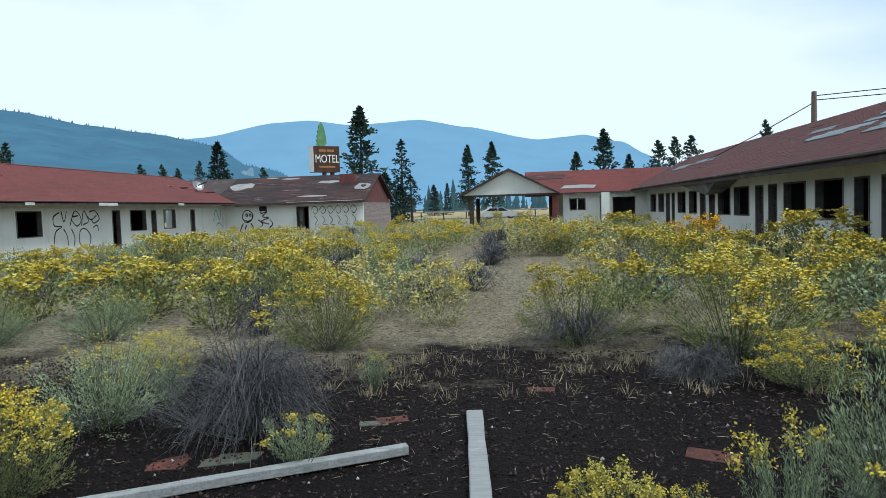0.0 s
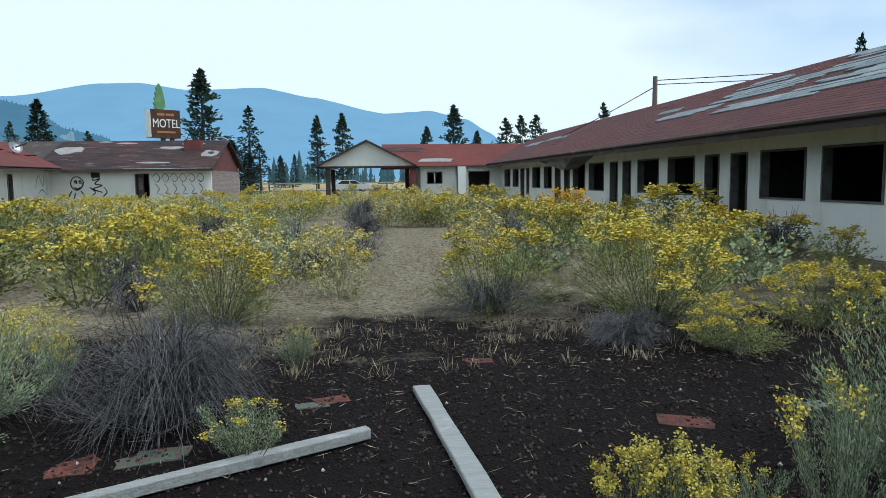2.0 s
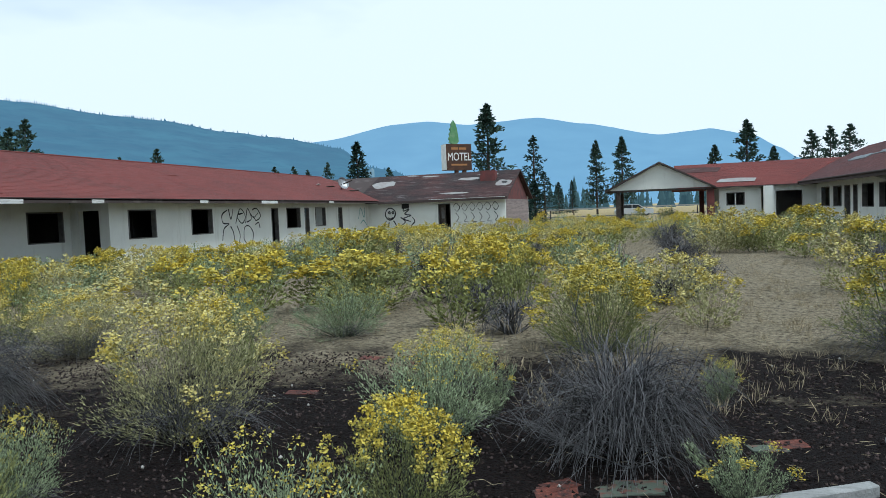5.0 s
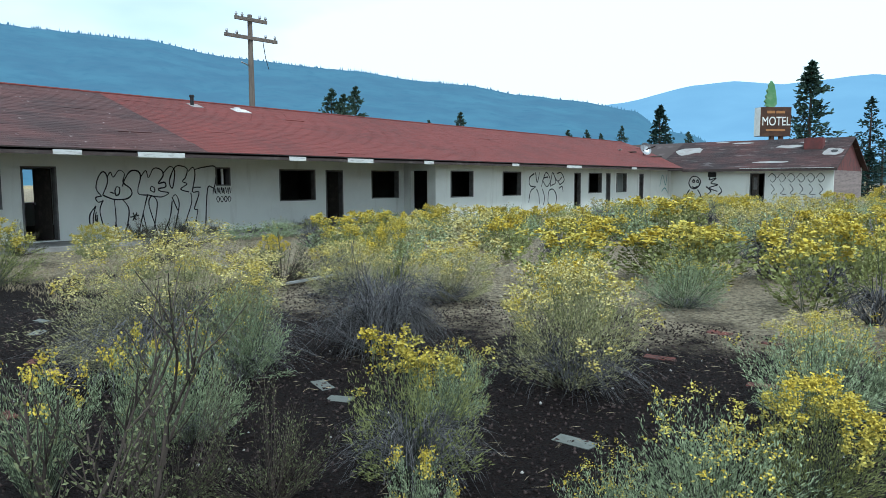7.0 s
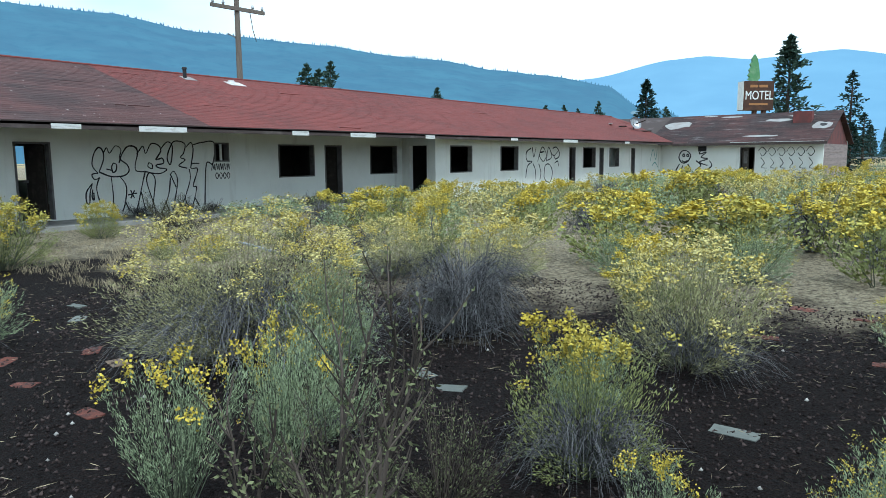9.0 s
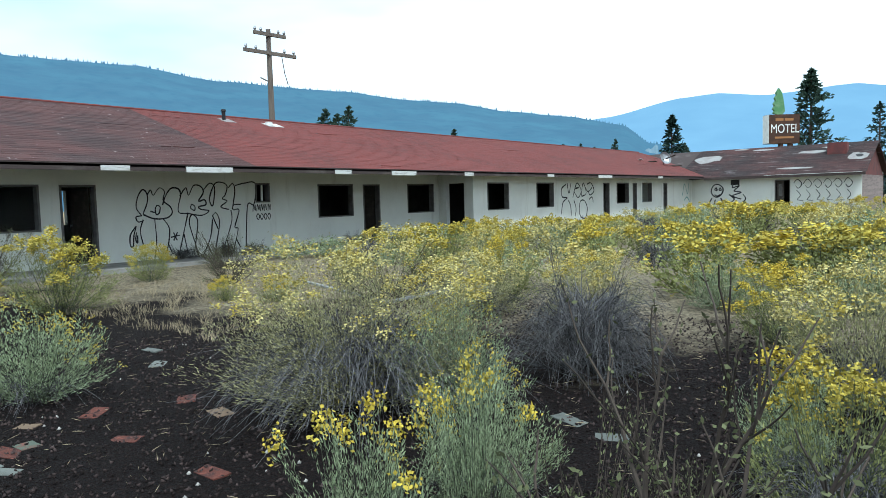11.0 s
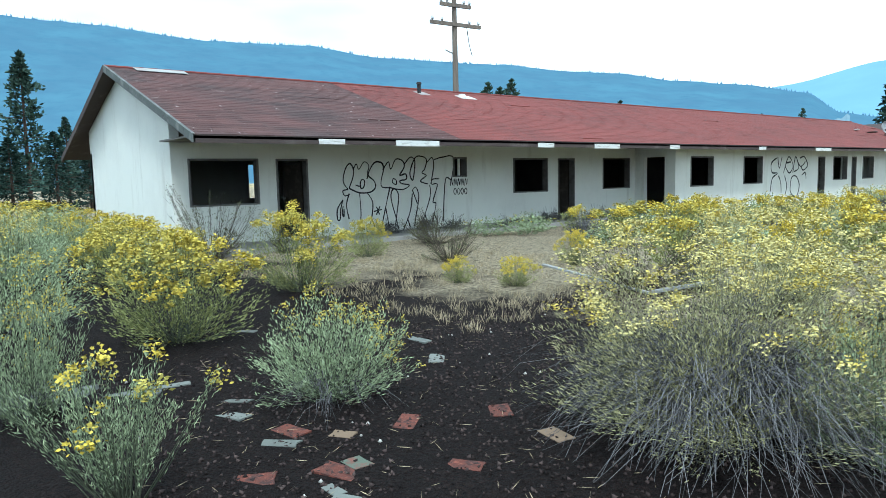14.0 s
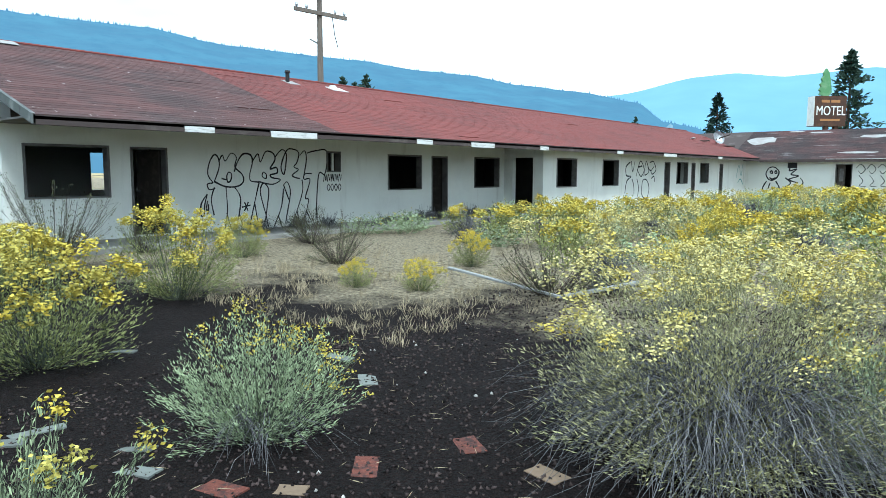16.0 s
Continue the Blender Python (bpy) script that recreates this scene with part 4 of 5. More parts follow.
    v, q = slivers(p, d, 0.036, 0.0085)
    tagged(part("crown", raw_mesh("crown", v, q, mat), None, root), kind="stuff")
    return root


def far_place(az, d):
    return 0.0 - math.sin(radians(az)) * d, 0.9 + math.cos(radians(az)) * d


def plant(model, rows):
    first = True
    for az, top, d, wide in rows:
        h = 1.5 + d * math.tan(radians(top))
        x, y = far_place(az, d)
        m = pose(x, y, -0.15, 0, 0, (az * 47) % 360)
        if first:
            ob, first = model, False
            ob.matrix_basis = m
        else:
            ob = copy_thing(model, m)
        ob.scale = (h * wide, h * wide, h)


PINE_LABEL = "tall ponderosa pine with ragged dark green crown"
plant(conifer("pine_tree", PINE_LABEL, 24, 6, 0.25, 0.14, NEEDLE, 26, bare=0.22, curve=0.12, clump=0.15), [(12.9, 8.55, 106, 1.1), (4.2, 5.2, 120, 0.9), (2.2, 5.4, 118, 0.95), (-4.6, 4.3, 110, 1.1), (-6.8, 6.0, 100, 1.1), (-8.7, 3.9, 115, 1.05),
      (83.6, 8.6, 62, 0.9), (81.2, 4.6, 66, 1.0), (79.6, 3.2, 70, 1.2), (86, 6.2, 58, 1.0), (88, 9.0, 70, 1.0), (91, 6.5, 62, 1.0), (94, 8.0, 60, 1.0), (98, 6.0, 66, 1.0)])
plant(conifer("pine_tree", "broad ponderosa pine behind the motel roof", 18, 6, 0.32, 0.2, NEEDLE, 26, bare=0.25, curve=0.2, clump=0.16), [(-11.0, 4.9, 90, 1.0), (-12.2, 5.1, 94, 0.9), (-13.4, 5.1, 92, 0.95), (-18.7, 5.9, 80, 0.7),
      (47.9, 7.0, 210, 1.0), (46.9, 7.6, 220, 0.9), (48.8, 7.4, 215, 0.9), (38.4, 5.6, 230, 0.9), (41.0, 5.0, 230, 0.7), (28.3, 4.1, 220, 0.8), (27.2, 3.8, 225, 0.8), (29.8, 4.1, 200, 0.9), (25.6, 4.35, 230, 0.7), (20.8, 3.8, 160, 0.9)])
plant(conifer("spruce_tree", "dark spruce with drooping branches behind the roof", 30, 7, 0.3, 0.05, NEEDLE_DARK, 18, bare=0.2, curve=-0.16, clump=0.09), [(24.0, 6.0, 60, 1.05), (80.4, 3.0, 52, 1.5), (82.4, 3.6, 50, 1.4), (84.8, 3.2, 54, 1.5), (87, 3.8, 52, 1.4), (89.6, 3.4, 55, 1.5), (92.5, 4.0, 52, 1.4), (10.9, 3.3, 64, 1.5), (11.8, 2.6, 62, 1.7), (9.7, 2.3, 66, 1.7), (7.1, 2.05, 150, 1.2), (6.0, 2.15, 160, 0.8), (14.5, 2.2, 70, 1.5)])
plant(conifer("thin_pine_tree", "thin half-bare pine with sparse crown", 20, 5, 0.2, 0.3, NEEDLE_DARK, 18, bare=0.35), [(9.5, 5.9, 75, 1.1), (-36.2, 9.7, 60, 0.7), (8.8, 3.0, 70, 1.6)])

# roadside rail and a parked car seen under the carport
rail = thing("guard_rail", "long low wooden roadside fence rail", "fence")
for i in range(28):
    part("post", Shape().box((-0.07, -0.07, 0), (0.07, 0.07, 1.0), pose(-40 + 3 * i, 92, 0)), DARK_WOOD, rail)
part("rail_bar", Shape().box((-41, 91.85, 1.0), (42, 91.95, 1.16)), GREY_WOOD, rail)
road = Shape().box((-300, 96, -0.05), (300, 104, 0.03))
tagged(part("road", road, ASPHALT), "grey asphalt highway beyond the motel", "road", kind="structure")


def parked_car(m):
    car = thing("parked_car", "silver estate car parked beyond the carport", "car", m)
    body = [(-2.15, 0.3), (2.15, 0.3), (2.2, 0.62), (2.1, 0.86), (1.1, 0.95), (0.5, 1.38), (-1.3, 1.42), (-2.0, 0.98), (-2.2, 0.7)]
    part("body", Shape().prism(body, 1.7, pose(0, -0.85, 0)), CAR_PAINT, car)
    for pts in ([(0.96, 0.97), (0.46, 1.32), (-0.25, 1.34), (-0.25, 0.97)], [(-0.33, 0.97), (-0.33, 1.34), (-1.2, 1.35), (-1.75, 0.99)]):
        for y in (-0.862, 0.85):
            part("side_window", Shape().prism(pts, 0.012, pose(0, y, 0)), CAR_GLASS, car)
    for x in (-1.35, 1.35):
        for y in (-0.8, 0.62):
            wheel = part("wheel", Shape().tube([(x, y, 0.32), (x, y + 0.2, 0.32)], 0.32, 16), BLACK, car)
            part("rim", Shape().tube([(x, y - 0.01, 0.32), (x, y + 0.21, 0.32)], 0.18, 12), METAL, wheel)


parked_car(pose(-2.5, 88, 0.0, 0, 0, 8))

# ---------------- sign ----------------
sign = thing("motel_sign", "brown roadside motel sign with green tree shape on top", "sign", pose(-19.4, 70.5, 0, 0, 0, 42))
part("post", Shape().box((-0.35, 0.1, 0), (-0.05, 0.5, 5.7)), SIGN_BROWN, sign)
part("post", Shape().box((0.55, 0.1, 0), (0.85, 0.5, 5.7)), SIGN_BROWN, sign)
part("cabinet", Shape().box((-1.45, 0, 5.65), (1.45, 1.1, 8.3)), SIGN_BROWN, sign)
part("side_panel", Shape().box((-1.49, 0.02, 5.68), (-1.452, 1.08, 8.28)), SIGN_WHITE, sign, "faded white end panel")
tree_outline = [(-0.06, 8.3), (-0.55, 8.45), (-0.42, 8.7), (-0.6, 8.85), (-0.4, 9.15), (-0.52, 9.35), (-0.3, 9.6), (-0.42, 9.85), (-0.22, 10.1), (-0.26, 10.35), (0, 10.75), (0.25, 10.4), (0.4, 9.8), (0.5, 9.2), (0.56, 8.6), (0.3, 8.3)]
part("tree_shape", Shape().prism(tree_outline, 0.25, pose(-0.35, 0.3, 0)), SIGN_GREEN, sign, "green tree cut-out")


def lettering(text, height, m, mat, parent, name="lettering"):
    cu = bpy.data.curves.new("lettering", "FONT")
    cu.body, cu.size, cu.extrude, cu.align_x = text, height, 0.015, "CENTER"
    tmp = new("lettering_curve", cu)
    bpy.context.view_layer.update()
    me = bpy.data.meshes.new_from_object(tmp.evaluated_get(bpy.context.evaluated_depsgraph_get()))
    bpy.data.objects.remove(tmp)
    me.materials.clear()
    me.materials.append(mat)
    ob = part(name, me, mat, parent)
    ob.matrix_basis = m
    return ob


lettering("MOTEL", 1.15, pose(0.03, -0.02, 6.62, 90, 0, 0) @ Matrix.Diagonal((0.74, 1.0, 1, 1)), SIGN_WHITE, sign)
for a, b in ((-0.85, -0.1), (0.02, 0.85)):
    part("script_bar", Shape().box((a, -0.02, 7.72), (b, -0.002, 7.95)), SIGN_GOLD, sign, "faded gold script bar")
part("script_bar", Shape().box((-0.9, -0.02, 6.1), (0.9, -0.002, 6.28)), SIGN_GOLD, sign, "faded lower line of lettering")


# ---------------- poles and roof fittings ----------------
def utility_pole(x, y, h, arms, label, turn):
    pole = thing("utility_pole", label, "pole", pose(x, y, 0, 0, 0, turn))
    part("shaft", Shape().tube([(0, 0, -0.2), (0, 0, h * 0.5), (0, 0, h)], [0.17, 0.145, 0.11], 10), POLE_WOOD, pole)
    for z, half in arms:
        part("crossarm", Shape().box((-half, -0.17, z - 0.08), (half, -0.06, z + 0.08)), POLE_WOOD, pole)
        for q in (-0.92, -0.55, 0.55, 0.92):
            part("insulator", Shape().tube([(q * half, -0.115, z + 0.08), (q * half, -0.115, z + 0.16), (q * half, -0.115, z + 0.27)], [0.03, 0.07, 0.04], 8), METAL, pole)
    return pole


tall = utility_pole(-30.4, 20.9, 9.45, ((8.35, 1.4), (9.2, 0.85)), "weathered wooden utility pole with two crossarms", 86)
part("brace", Shape().tube([(0.0, 0.15, 7.1), (-0.4, 0.2, 7.25)], 0.03, 6), METAL, tall)
part("loose_cable", Shape().tube([(0.6, -0.1, 8.4), (0.75, -0.1, 7.5), (0.9, -0.12, 7.0)], 0.018, 5), BLACK, tall)
small = utility_pole(14.0, 35.2, 6.4, (), "short wooden service pole behind the roof", 0)
for z0, end in ((6.2, (60, 25, 9.5)), (6.0, (60, 25, 8.6)), (5.9, (9.6, 36.8, 3.5))):
    part("wire", Shape().tube([((end[0] - 14.0) * k / 12, (end[1] - 35.2) * k / 12, z0 + (end[2] - z0) * k / 12 - 0.6 * math.sin(math.pi * k / 12) * (1 if end[0] > 20 else 0.1)) for k in range(13)], 0.022, 5), BLACK, small)


def on_left_roof(y, x):
    return EAVE_Z + 0.05 + (EX - x) / (EX - RIDGE_X) * (RIDGE_Z - EAVE_Z - 0.04)


vent = thing("roof_vent", "black vent pipe with pale flashing on the red roof", "vent", pose(-23.2, 13.4, on_left_roof(0, -23.2)))
part("pipe", Shape().tube([(0, 0, -0.05), (0, 0, 0.28)], 0.06, 10), BLACK, vent)
part("cap", Shape().tube([(0, 0, 0.28), (0, 0, 0.34)], [0.09, 0.07], 10), BLACK, vent)
part("flashing", Shape().box((-0.2, -0.1, -0.02), (0.25, 0.3, 0.012), pose(0, 0, 0, 0, 18.7, 0)), PALE_BOARD, vent, "pale flashing")
flash = Shape().tube([(0, 0, -0.03), (0, 0, 0.1)], [0.16, 0.1], 10).box((-0.2, -0.15, -0.03), (0.25, 0.45, 0.014), pose(0, 0, 0, 0, 18.7, 0))
ob = tagged(part("roof_flashing", flash, TRIM_PALE), "white metal flashing near the roof ridge", "vent")
ob.location = (-23.0, 15.0, on_left_roof(0, -23.0))
junk = thing("satellite_dish", "bent old aerial dish lying on the roof valley", "dish", pose(-20.4, 43.4, on_left_roof(0, -20.4) + 0.05))
part("bowl", Shape().tube([(0, 0, 0.25), (0.1, -0.05, 0.32), (0.2, -0.1, 0.36)], [0.05, 0.35, 0.42], 14, cap=False), METAL, junk)
part("mast", Shape().tube([(0, 0, -0.05), (0.0, 0.02, 0.3)], 0.03, 6), DARK_WOOD, junk)
part("arm", Shape().tube([(0.2, -0.1, 0.3), (0.9, -0.3, 0.5)], 0.04, 6), DARK_WOOD, junk)
for i, (y, x, ln) in enumerate(((41.6, -21.2, 1.0), (42.4, -20.8, 0.8), (44.2, -20.0, 0.9))):
    b = tagged(part("roof_debris", Shape().box((-0.06, -ln / 2, 0), (0.06, ln / 2, 0.04)), TRIM_PALE if i < 1 else DARK_WOOD), "broken board lying on the roof", "debris")
    b.matrix_basis = pose(x, y, on_left_roof(0, x) + 0.03, 0, 18, 35 + 40 * i)


# ---------------- graffiti ----------------
def spline(pts, n=8):
    pts = [Vector((*p, 0)) for p in pts]
    out = []
    for i in range(len(pts) - 1):
        p0, p1, p2, p3 = pts[max(i - 1, 0)], pts[i], pts[i + 1], pts[min(i + 2, len(pts) - 1)]
        for k in range(n):
            t = k / n
            out.append(0.5 * ((2 * p1) + (p2 - p0) * t + (2 * p0 - 5 * p1 + 4 * p2 - p3) * t * t + (3 * p1 - p0 - 3 * p2 + p3) * t ** 3))
    return out + [pts[-1]]


def graffiti(name, label, strokes, m, width, mat=PAINT):
    """Painted lines: strokes are point runs on the wall, (along, up) in metres."""
    root = thing(name, label, "graffiti")
    for i, run in enumerate(strokes):
        s = Shape()
        p = spline(run)
        lift = 0.004 + 0.0004 * (i % 6)
        k = len(s.v)
        for j, q in enumerate(p):
            d = (p[min(j + 1, len(p) - 1)] - p[max(j - 1, 0)])
            d = d.normalized() if d.length > 0 else Vector((1, 0, 0))
            w = width * (0.8 + 0.4 * noise.noise(Vector((q.x * 3, q.y * 3, i)))) / 2
            nx, ny = -d.y * w, d.x * w
            s.v += [tuple(m @ Vector((q.x + nx, q.y + ny, lift))), tuple(m @ Vector((q.x - nx, q.y - ny, lift)))]
        s.f += [(k + 2 * j, k + 2 * j + 1, k + 2 * j + 3, k + 2 * j + 2) for j in range(len(p) - 1)]
        part("painted_stroke", s, mat, root)
    return root


on_porch = pose(L_IN, 8.45, 0, 90, 0, 90)
first_letter = [[(0.52, 1.2), (0.39, 1.4), (0.45, 1.68), (0.58, 1.84), (0.68, 1.74), (0.68, 1.53), (0.55, 1.23)], [(0.68, 1.68), (0.78, 1.83), (0.85, 1.7), (1.01, 1.88), (1.15, 1.79), (1.11, 1.56), (1.29, 1.4), (1.33, 1.24), (1.18, 1.12), (0.85, 1.11), (0.55, 1.23)], [(0.93, 1.45), (1.01, 1.4), (0.98, 1.25), (0.9, 1.22), (0.88, 1.35), (0.93, 1.45)], [(0.74, 1.3), (0.86, 1.27)], [(0.52, 1.2), (0.37, 1.17), (0.42, 1.05), (0.57, 1.08)]]
second_letter = [[(1.08, 1.45), (1.18, 1.69), (1.34, 1.87), (1.54, 1.85), (1.59, 1.69), (1.51, 1.4), (1.53, 1.24), (1.75, 1.21)], [(1.57, 1.67), (1.75, 1.88), (1.82, 1.69), (1.98, 1.94), (2.19, 1.91), (2.25, 1.75), (2.1, 1.53), (2.28, 1.56), (2.31, 1.43), (2.1, 1.38), (2.16, 1.31), (2.4, 1.26), (2.16, 1.15), (1.75, 1.22)], [(1.89, 1.45), (1.98, 1.4), (1.97, 1.29), (1.86, 1.35), (1.89, 1.45)]]
third_letter = [[(2.25, 1.81), (2.46, 2.0), (2.6, 1.87), (2.52, 1.4), (2.43, 1.59), (2.61, 1.98), (2.83, 2.02), (2.99, 1.93), (2.93, 1.7), (2.83, 1.58), (2.97, 1.51), (2.77, 1.36), (3.02, 1.28)], [(3.02, 1.87), (3.18, 1.99), (3.23, 1.76), (3.12, 1.28)], [(3.24, 1.93), (3.54, 2.0), (3.92, 1.99), (3.85, 1.41), (3.63, 1.37), (3.52, 0.23)], [(3.41, 1.41), (3.18, 1.4), (3.15, 1.27), (3.34, 1.25), (3.18, 0.8), (3.28, 0.72), (3.12, 0.19)]]
near_legs = [[(0.55, 1.1), (0.46, 0.82), (0.52, 0.46)], [(0.85, 1.09), (0.87, 0.55), (0.8, 0.14)], [(1.06, 1.12), (1.23, 0.85), (1.18, 0.44), (1.09, 0.2)], [(0.85, 0.5), (0.95, 0.16)], [(1.18, 0.46), (1.28, 0.2)], [(1.77, 1.21), (1.66, 0.84), (1.46, 0.13)], [(1.63, 0.68), (1.72, 0.17)], [(1.95, 0.4), (1.8, 0.95), (1.89, 1.18), (2.04, 1.02), (1.98, 0.56), (1.89, 0.14)], [(1.95, 0.4), (2.01, 0.11)]]
far_legs = [[(2.49, 1.12), (2.61, 1.2), (2.7, 0.93), (2.58, 0.38), (2.53, 0.16)], [(2.49, 1.14), (2.65, 0.76)], [(2.49, 1.04), (2.4, 0.55), (2.13, 0.02)], [(2.31, 0.39), (2.4, 0.14)], [(3.08, 1.26), (3.08, 0.92), (2.77, 0.18)], [(2.9, 0.48), (2.96, 0.25)], [(3.2, 0.47), (3.34, 0.21)]]
drops = [[(0.36, 0.95), (0.2, 0.73), (0.19, 0.48), (0.26, 0.47), (0.29, 0.72), (0.36, 0.95)], [(0.36, 0.8), (0.33, 0.62), (0.37, 0.54), (0.38, 0.72)], [(1.26, 0.62), (1.51, 0.66)], [(1.34, 0.74), (1.43, 0.53)], [(1.45, 0.74), (1.33, 0.53)]]
bubble = first_letter + second_letter + third_letter + near_legs + far_legs + drops
graffiti("graffiti", "large black spray-painted bubble outline graffiti on stucco", bubble, on_porch, 0.042)
small_tag = []
for r, z in ((0, 1.2), (1, 0.96)):
    for k in range(5 - r):
        x = 3.8 + 0.13 * k + 0.12 * r
        small_tag.append([(x, z), (x + 0.04, z + 0.2), (x + 0.08, z + 0.03), (x + 0.11, z + 0.19)] if r == 0 else [(x + 0.05, z + 0.18), (x, z + 0.1), (x + 0.05, z), (x + 0.1, z + 0.1), (x + 0.05, z + 0.18)])
graffiti("graffiti", "small black scrawled tag below the high window", small_tag, on_porch, 0.03)
part("window_post", Shape().box((L_IN - 0.1, 12.6, 1.49), (L_IN - 0.05, 12.66, 1.955)), SIGN_WHITE, bpy.data.objects["wall_porch"])
on_front = pose(L_OUT, 27.1, 0, 90, 0, 90)
blob = [[(0.5, 1.9), (0.1, 1.7), (0.15, 1.35), (0.6, 1.3), (0.2, 1.1), (0.05, 0.6)], [(0.6, 1.95), (0.75, 1.5), (0.95, 1.95)], [(0.7, 1.2), (0.9, 0.9), (0.95, 0.5)], [(1.2, 1.2), (1.4, 0.8), (1.3, 0.45)],
        [(1.1, 1.3), (1.5, 1.95), (1.9, 1.6), (1.6, 1.3), (1.2, 1.6)], [(1.9, 1.3), (2.1, 1.95), (2.4, 1.5), (2.0, 1.35)], [(1.7, 0.6), (1.8, 1.1), (2.2, 1.15), (2.5, 0.8), (2.3, 0.35), (1.9, 0.4), (1.7, 0.6)],
        [(2.5, 1.9), (2.9, 1.95), (3.2, 1.6), (2.8, 1.4), (2.6, 1.6)], [(2.7, 1.2), (3.0, 1.3), (3.1, 1.05)], [(2.3, 1.75), (2.6, 1.55), (3.0, 1.75)], [(1.3, 1.7), (1.7, 1.75)]]
graffiti("graffiti", "black bubble outline graffiti between the windows", blob, on_front, 0.07)
on_office_wall = pose(-18.7, O_W, 0, 90, 0, 0)
face = [[(1.3, 1.1), (1.15, 1.4), (1.3, 1.75), (1.6, 1.8), (1.85, 1.55), (1.75, 1.2), (1.5, 1.05), (1.3, 1.1)], [(1.35, 1.5), (1.45, 1.6), (1.5, 1.45), (1.36, 1.48)], [(1.6, 1.5), (1.7, 1.6), (1.74, 1.45), (1.62, 1.46)],
        [(1.35, 1.2), (1.5, 1.12), (1.7, 1.2)], [(1.2, 1.0), (1.0, 0.5), (1.5, 0.35)], [(1.7, 1.0), (1.9, 0.6), (1.6, 0.4)], [(1.4, 0.9), (1.3, 0.55)],
        [(2.5, 1.9), (2.4, 1.6), (2.8, 1.7), (2.5, 1.4), (2.9, 1.3), (2.4, 1.1), (2.9, 0.9)], [(2.2, 1.2), (2.5, 0.9), (2.2, 0.6), (2.6, 0.5)], [(3.0, 1.2), (3.15, 0.9), (2.9, 0.6), (3.2, 0.5)], [(1.9, 0.6), (2.2, 0.45), (2.5, 0.6)]]
graffiti("graffiti", "black round blob and scrawl painted on the office wall", face, on_office_wall, 0.085)
scrawl = []
for k in range(6):
    x = 5.75 + 0.5 * k
    scrawl.append([(x, 1.75 - 0.06 * (k % 2)), (x + 0.2, 1.95), (x + 0.42, 1.7), (x + 0.25, 1.45), (x + 0.1, 1.6)])
    scrawl.append([(x + 0.15, 1.35), (x + 0.35, 1.05), (x + 0.2, 0.8), (x + 0.5, 0.75)])
graffiti("graffiti", "thin black scrawled tag beside the office doorway", scrawl, on_office_wall, 0.045)
graffiti("graffiti", "faded teal spray-painted loop near the corner", [[(42.0 - 27.1, 1.2), (42.4 - 27.1, 1.9), (42.9 - 27.1, 1.3), (43.1 - 27.1, 1.95)], [(42.3 - 27.1, 0.9), (42.8 - 27.1, 1.1), (43.3 - 27.1, 0.8)]], on_front, 0.08, PAINT_TEAL)
odoor = thing("screen_door", "dark half-open screen door hanging in the office doorway", "door", pose(-13.9, O_W + 0.1, 0.12))
part("door_leaf", Shape().box((0.05, 0, 0), (0.42, 0.04, 1.78)), DARK_WOOD, odoor)
part("door_panel", Shape().box((0.14, -0.012, 0.9), (0.34, 0.0, 1.6)), FRAME, odoor)
for y in (7.1, 16.7):
    d = thing("open_door", "grey weathered door standing ajar in its doorway", "door", pose(L_IN - 0.25, y + 0.75, 0.12, 0, 0, 190))
    part("door_leaf", Shape().box((0, 0, 0), (0.72, 0.04, 1.78)), DARK_WOOD, d)
    part("door_knob", Shape().tube([(0.66, -0.05, 0.9), (0.66, 0.09, 0.9)], 0.03, 8), METAL, d)

# ---------------- shrubs ----------------
YEL = "rounded rabbitbrush shrub topped with yellow flowers"
near_yellow = brush_template("rabbitbrush", YEL, "shrub", 320, 6600, 300, 15, stems=100, lumps=11, r=0.0026)
near_yellow_b = brush_template("rabbitbrush", "lopsided rabbitbrush shrub with clustered yellow flower heads", "shrub", 320, 6600, 250, 15, stems=100, lumps=8, swell=0.42, one_side=0.5, r=0.0026)
near_pale = brush_template("rabbitbrush", "big pale rabbitbrush with cream flowers and grey dead skirt", "shrub", 340, 8000, 300, 12, stems=110, low=0.35, skirt=(44, 11, (0.05, 0.3), (0.08, 0.25), (0.42, 0.54), (0.0, 0.6), 0.0015, 5),
                           lumps=11, swell=0.34, stem_mat=STEM_PALE, leaf_mat=LEAF_PALE, flower_mat=FLOWER_CREAM, r=0.0022, leaf=(0.032, 0.0029), grain=0.0095, head=0.017, cover=1.2)
near_great = brush_template("rabbitbrush", "wide old rabbitbrush, pale yellow above a grey dead skirt", "shrub", 700, 30000, 560, 16, stems=260, low=0.28, skirt=(150, 13, (0.05, 0.4), (0.1, 0.3), (0.4, 0.54), (0.0, 0.65), 0.0014, 6),
                            lumps=15, swell=0.34, stem_mat=STEM_PALE, leaf_mat=LEAF_PALE, flower_mat=FLOWER_CREAM, r=0.0013, leaf=(0.021, 0.0016), grain=0.0054, head=0.011, cover=0.95)
near_mixed = brush_template("rabbitbrush", "half-dead rabbitbrush, yellow on one side over grey twigs", "shrub", 260, 4200, 150, 14, stems=110, skirt=(50, 11, (0.05, 0.4), (0.08, 0.3), (0.4, 0.54), (0.0, 0.7), 0.0018, 5), lumps=8, one_side=0.9, low=0.45, r=0.0026)
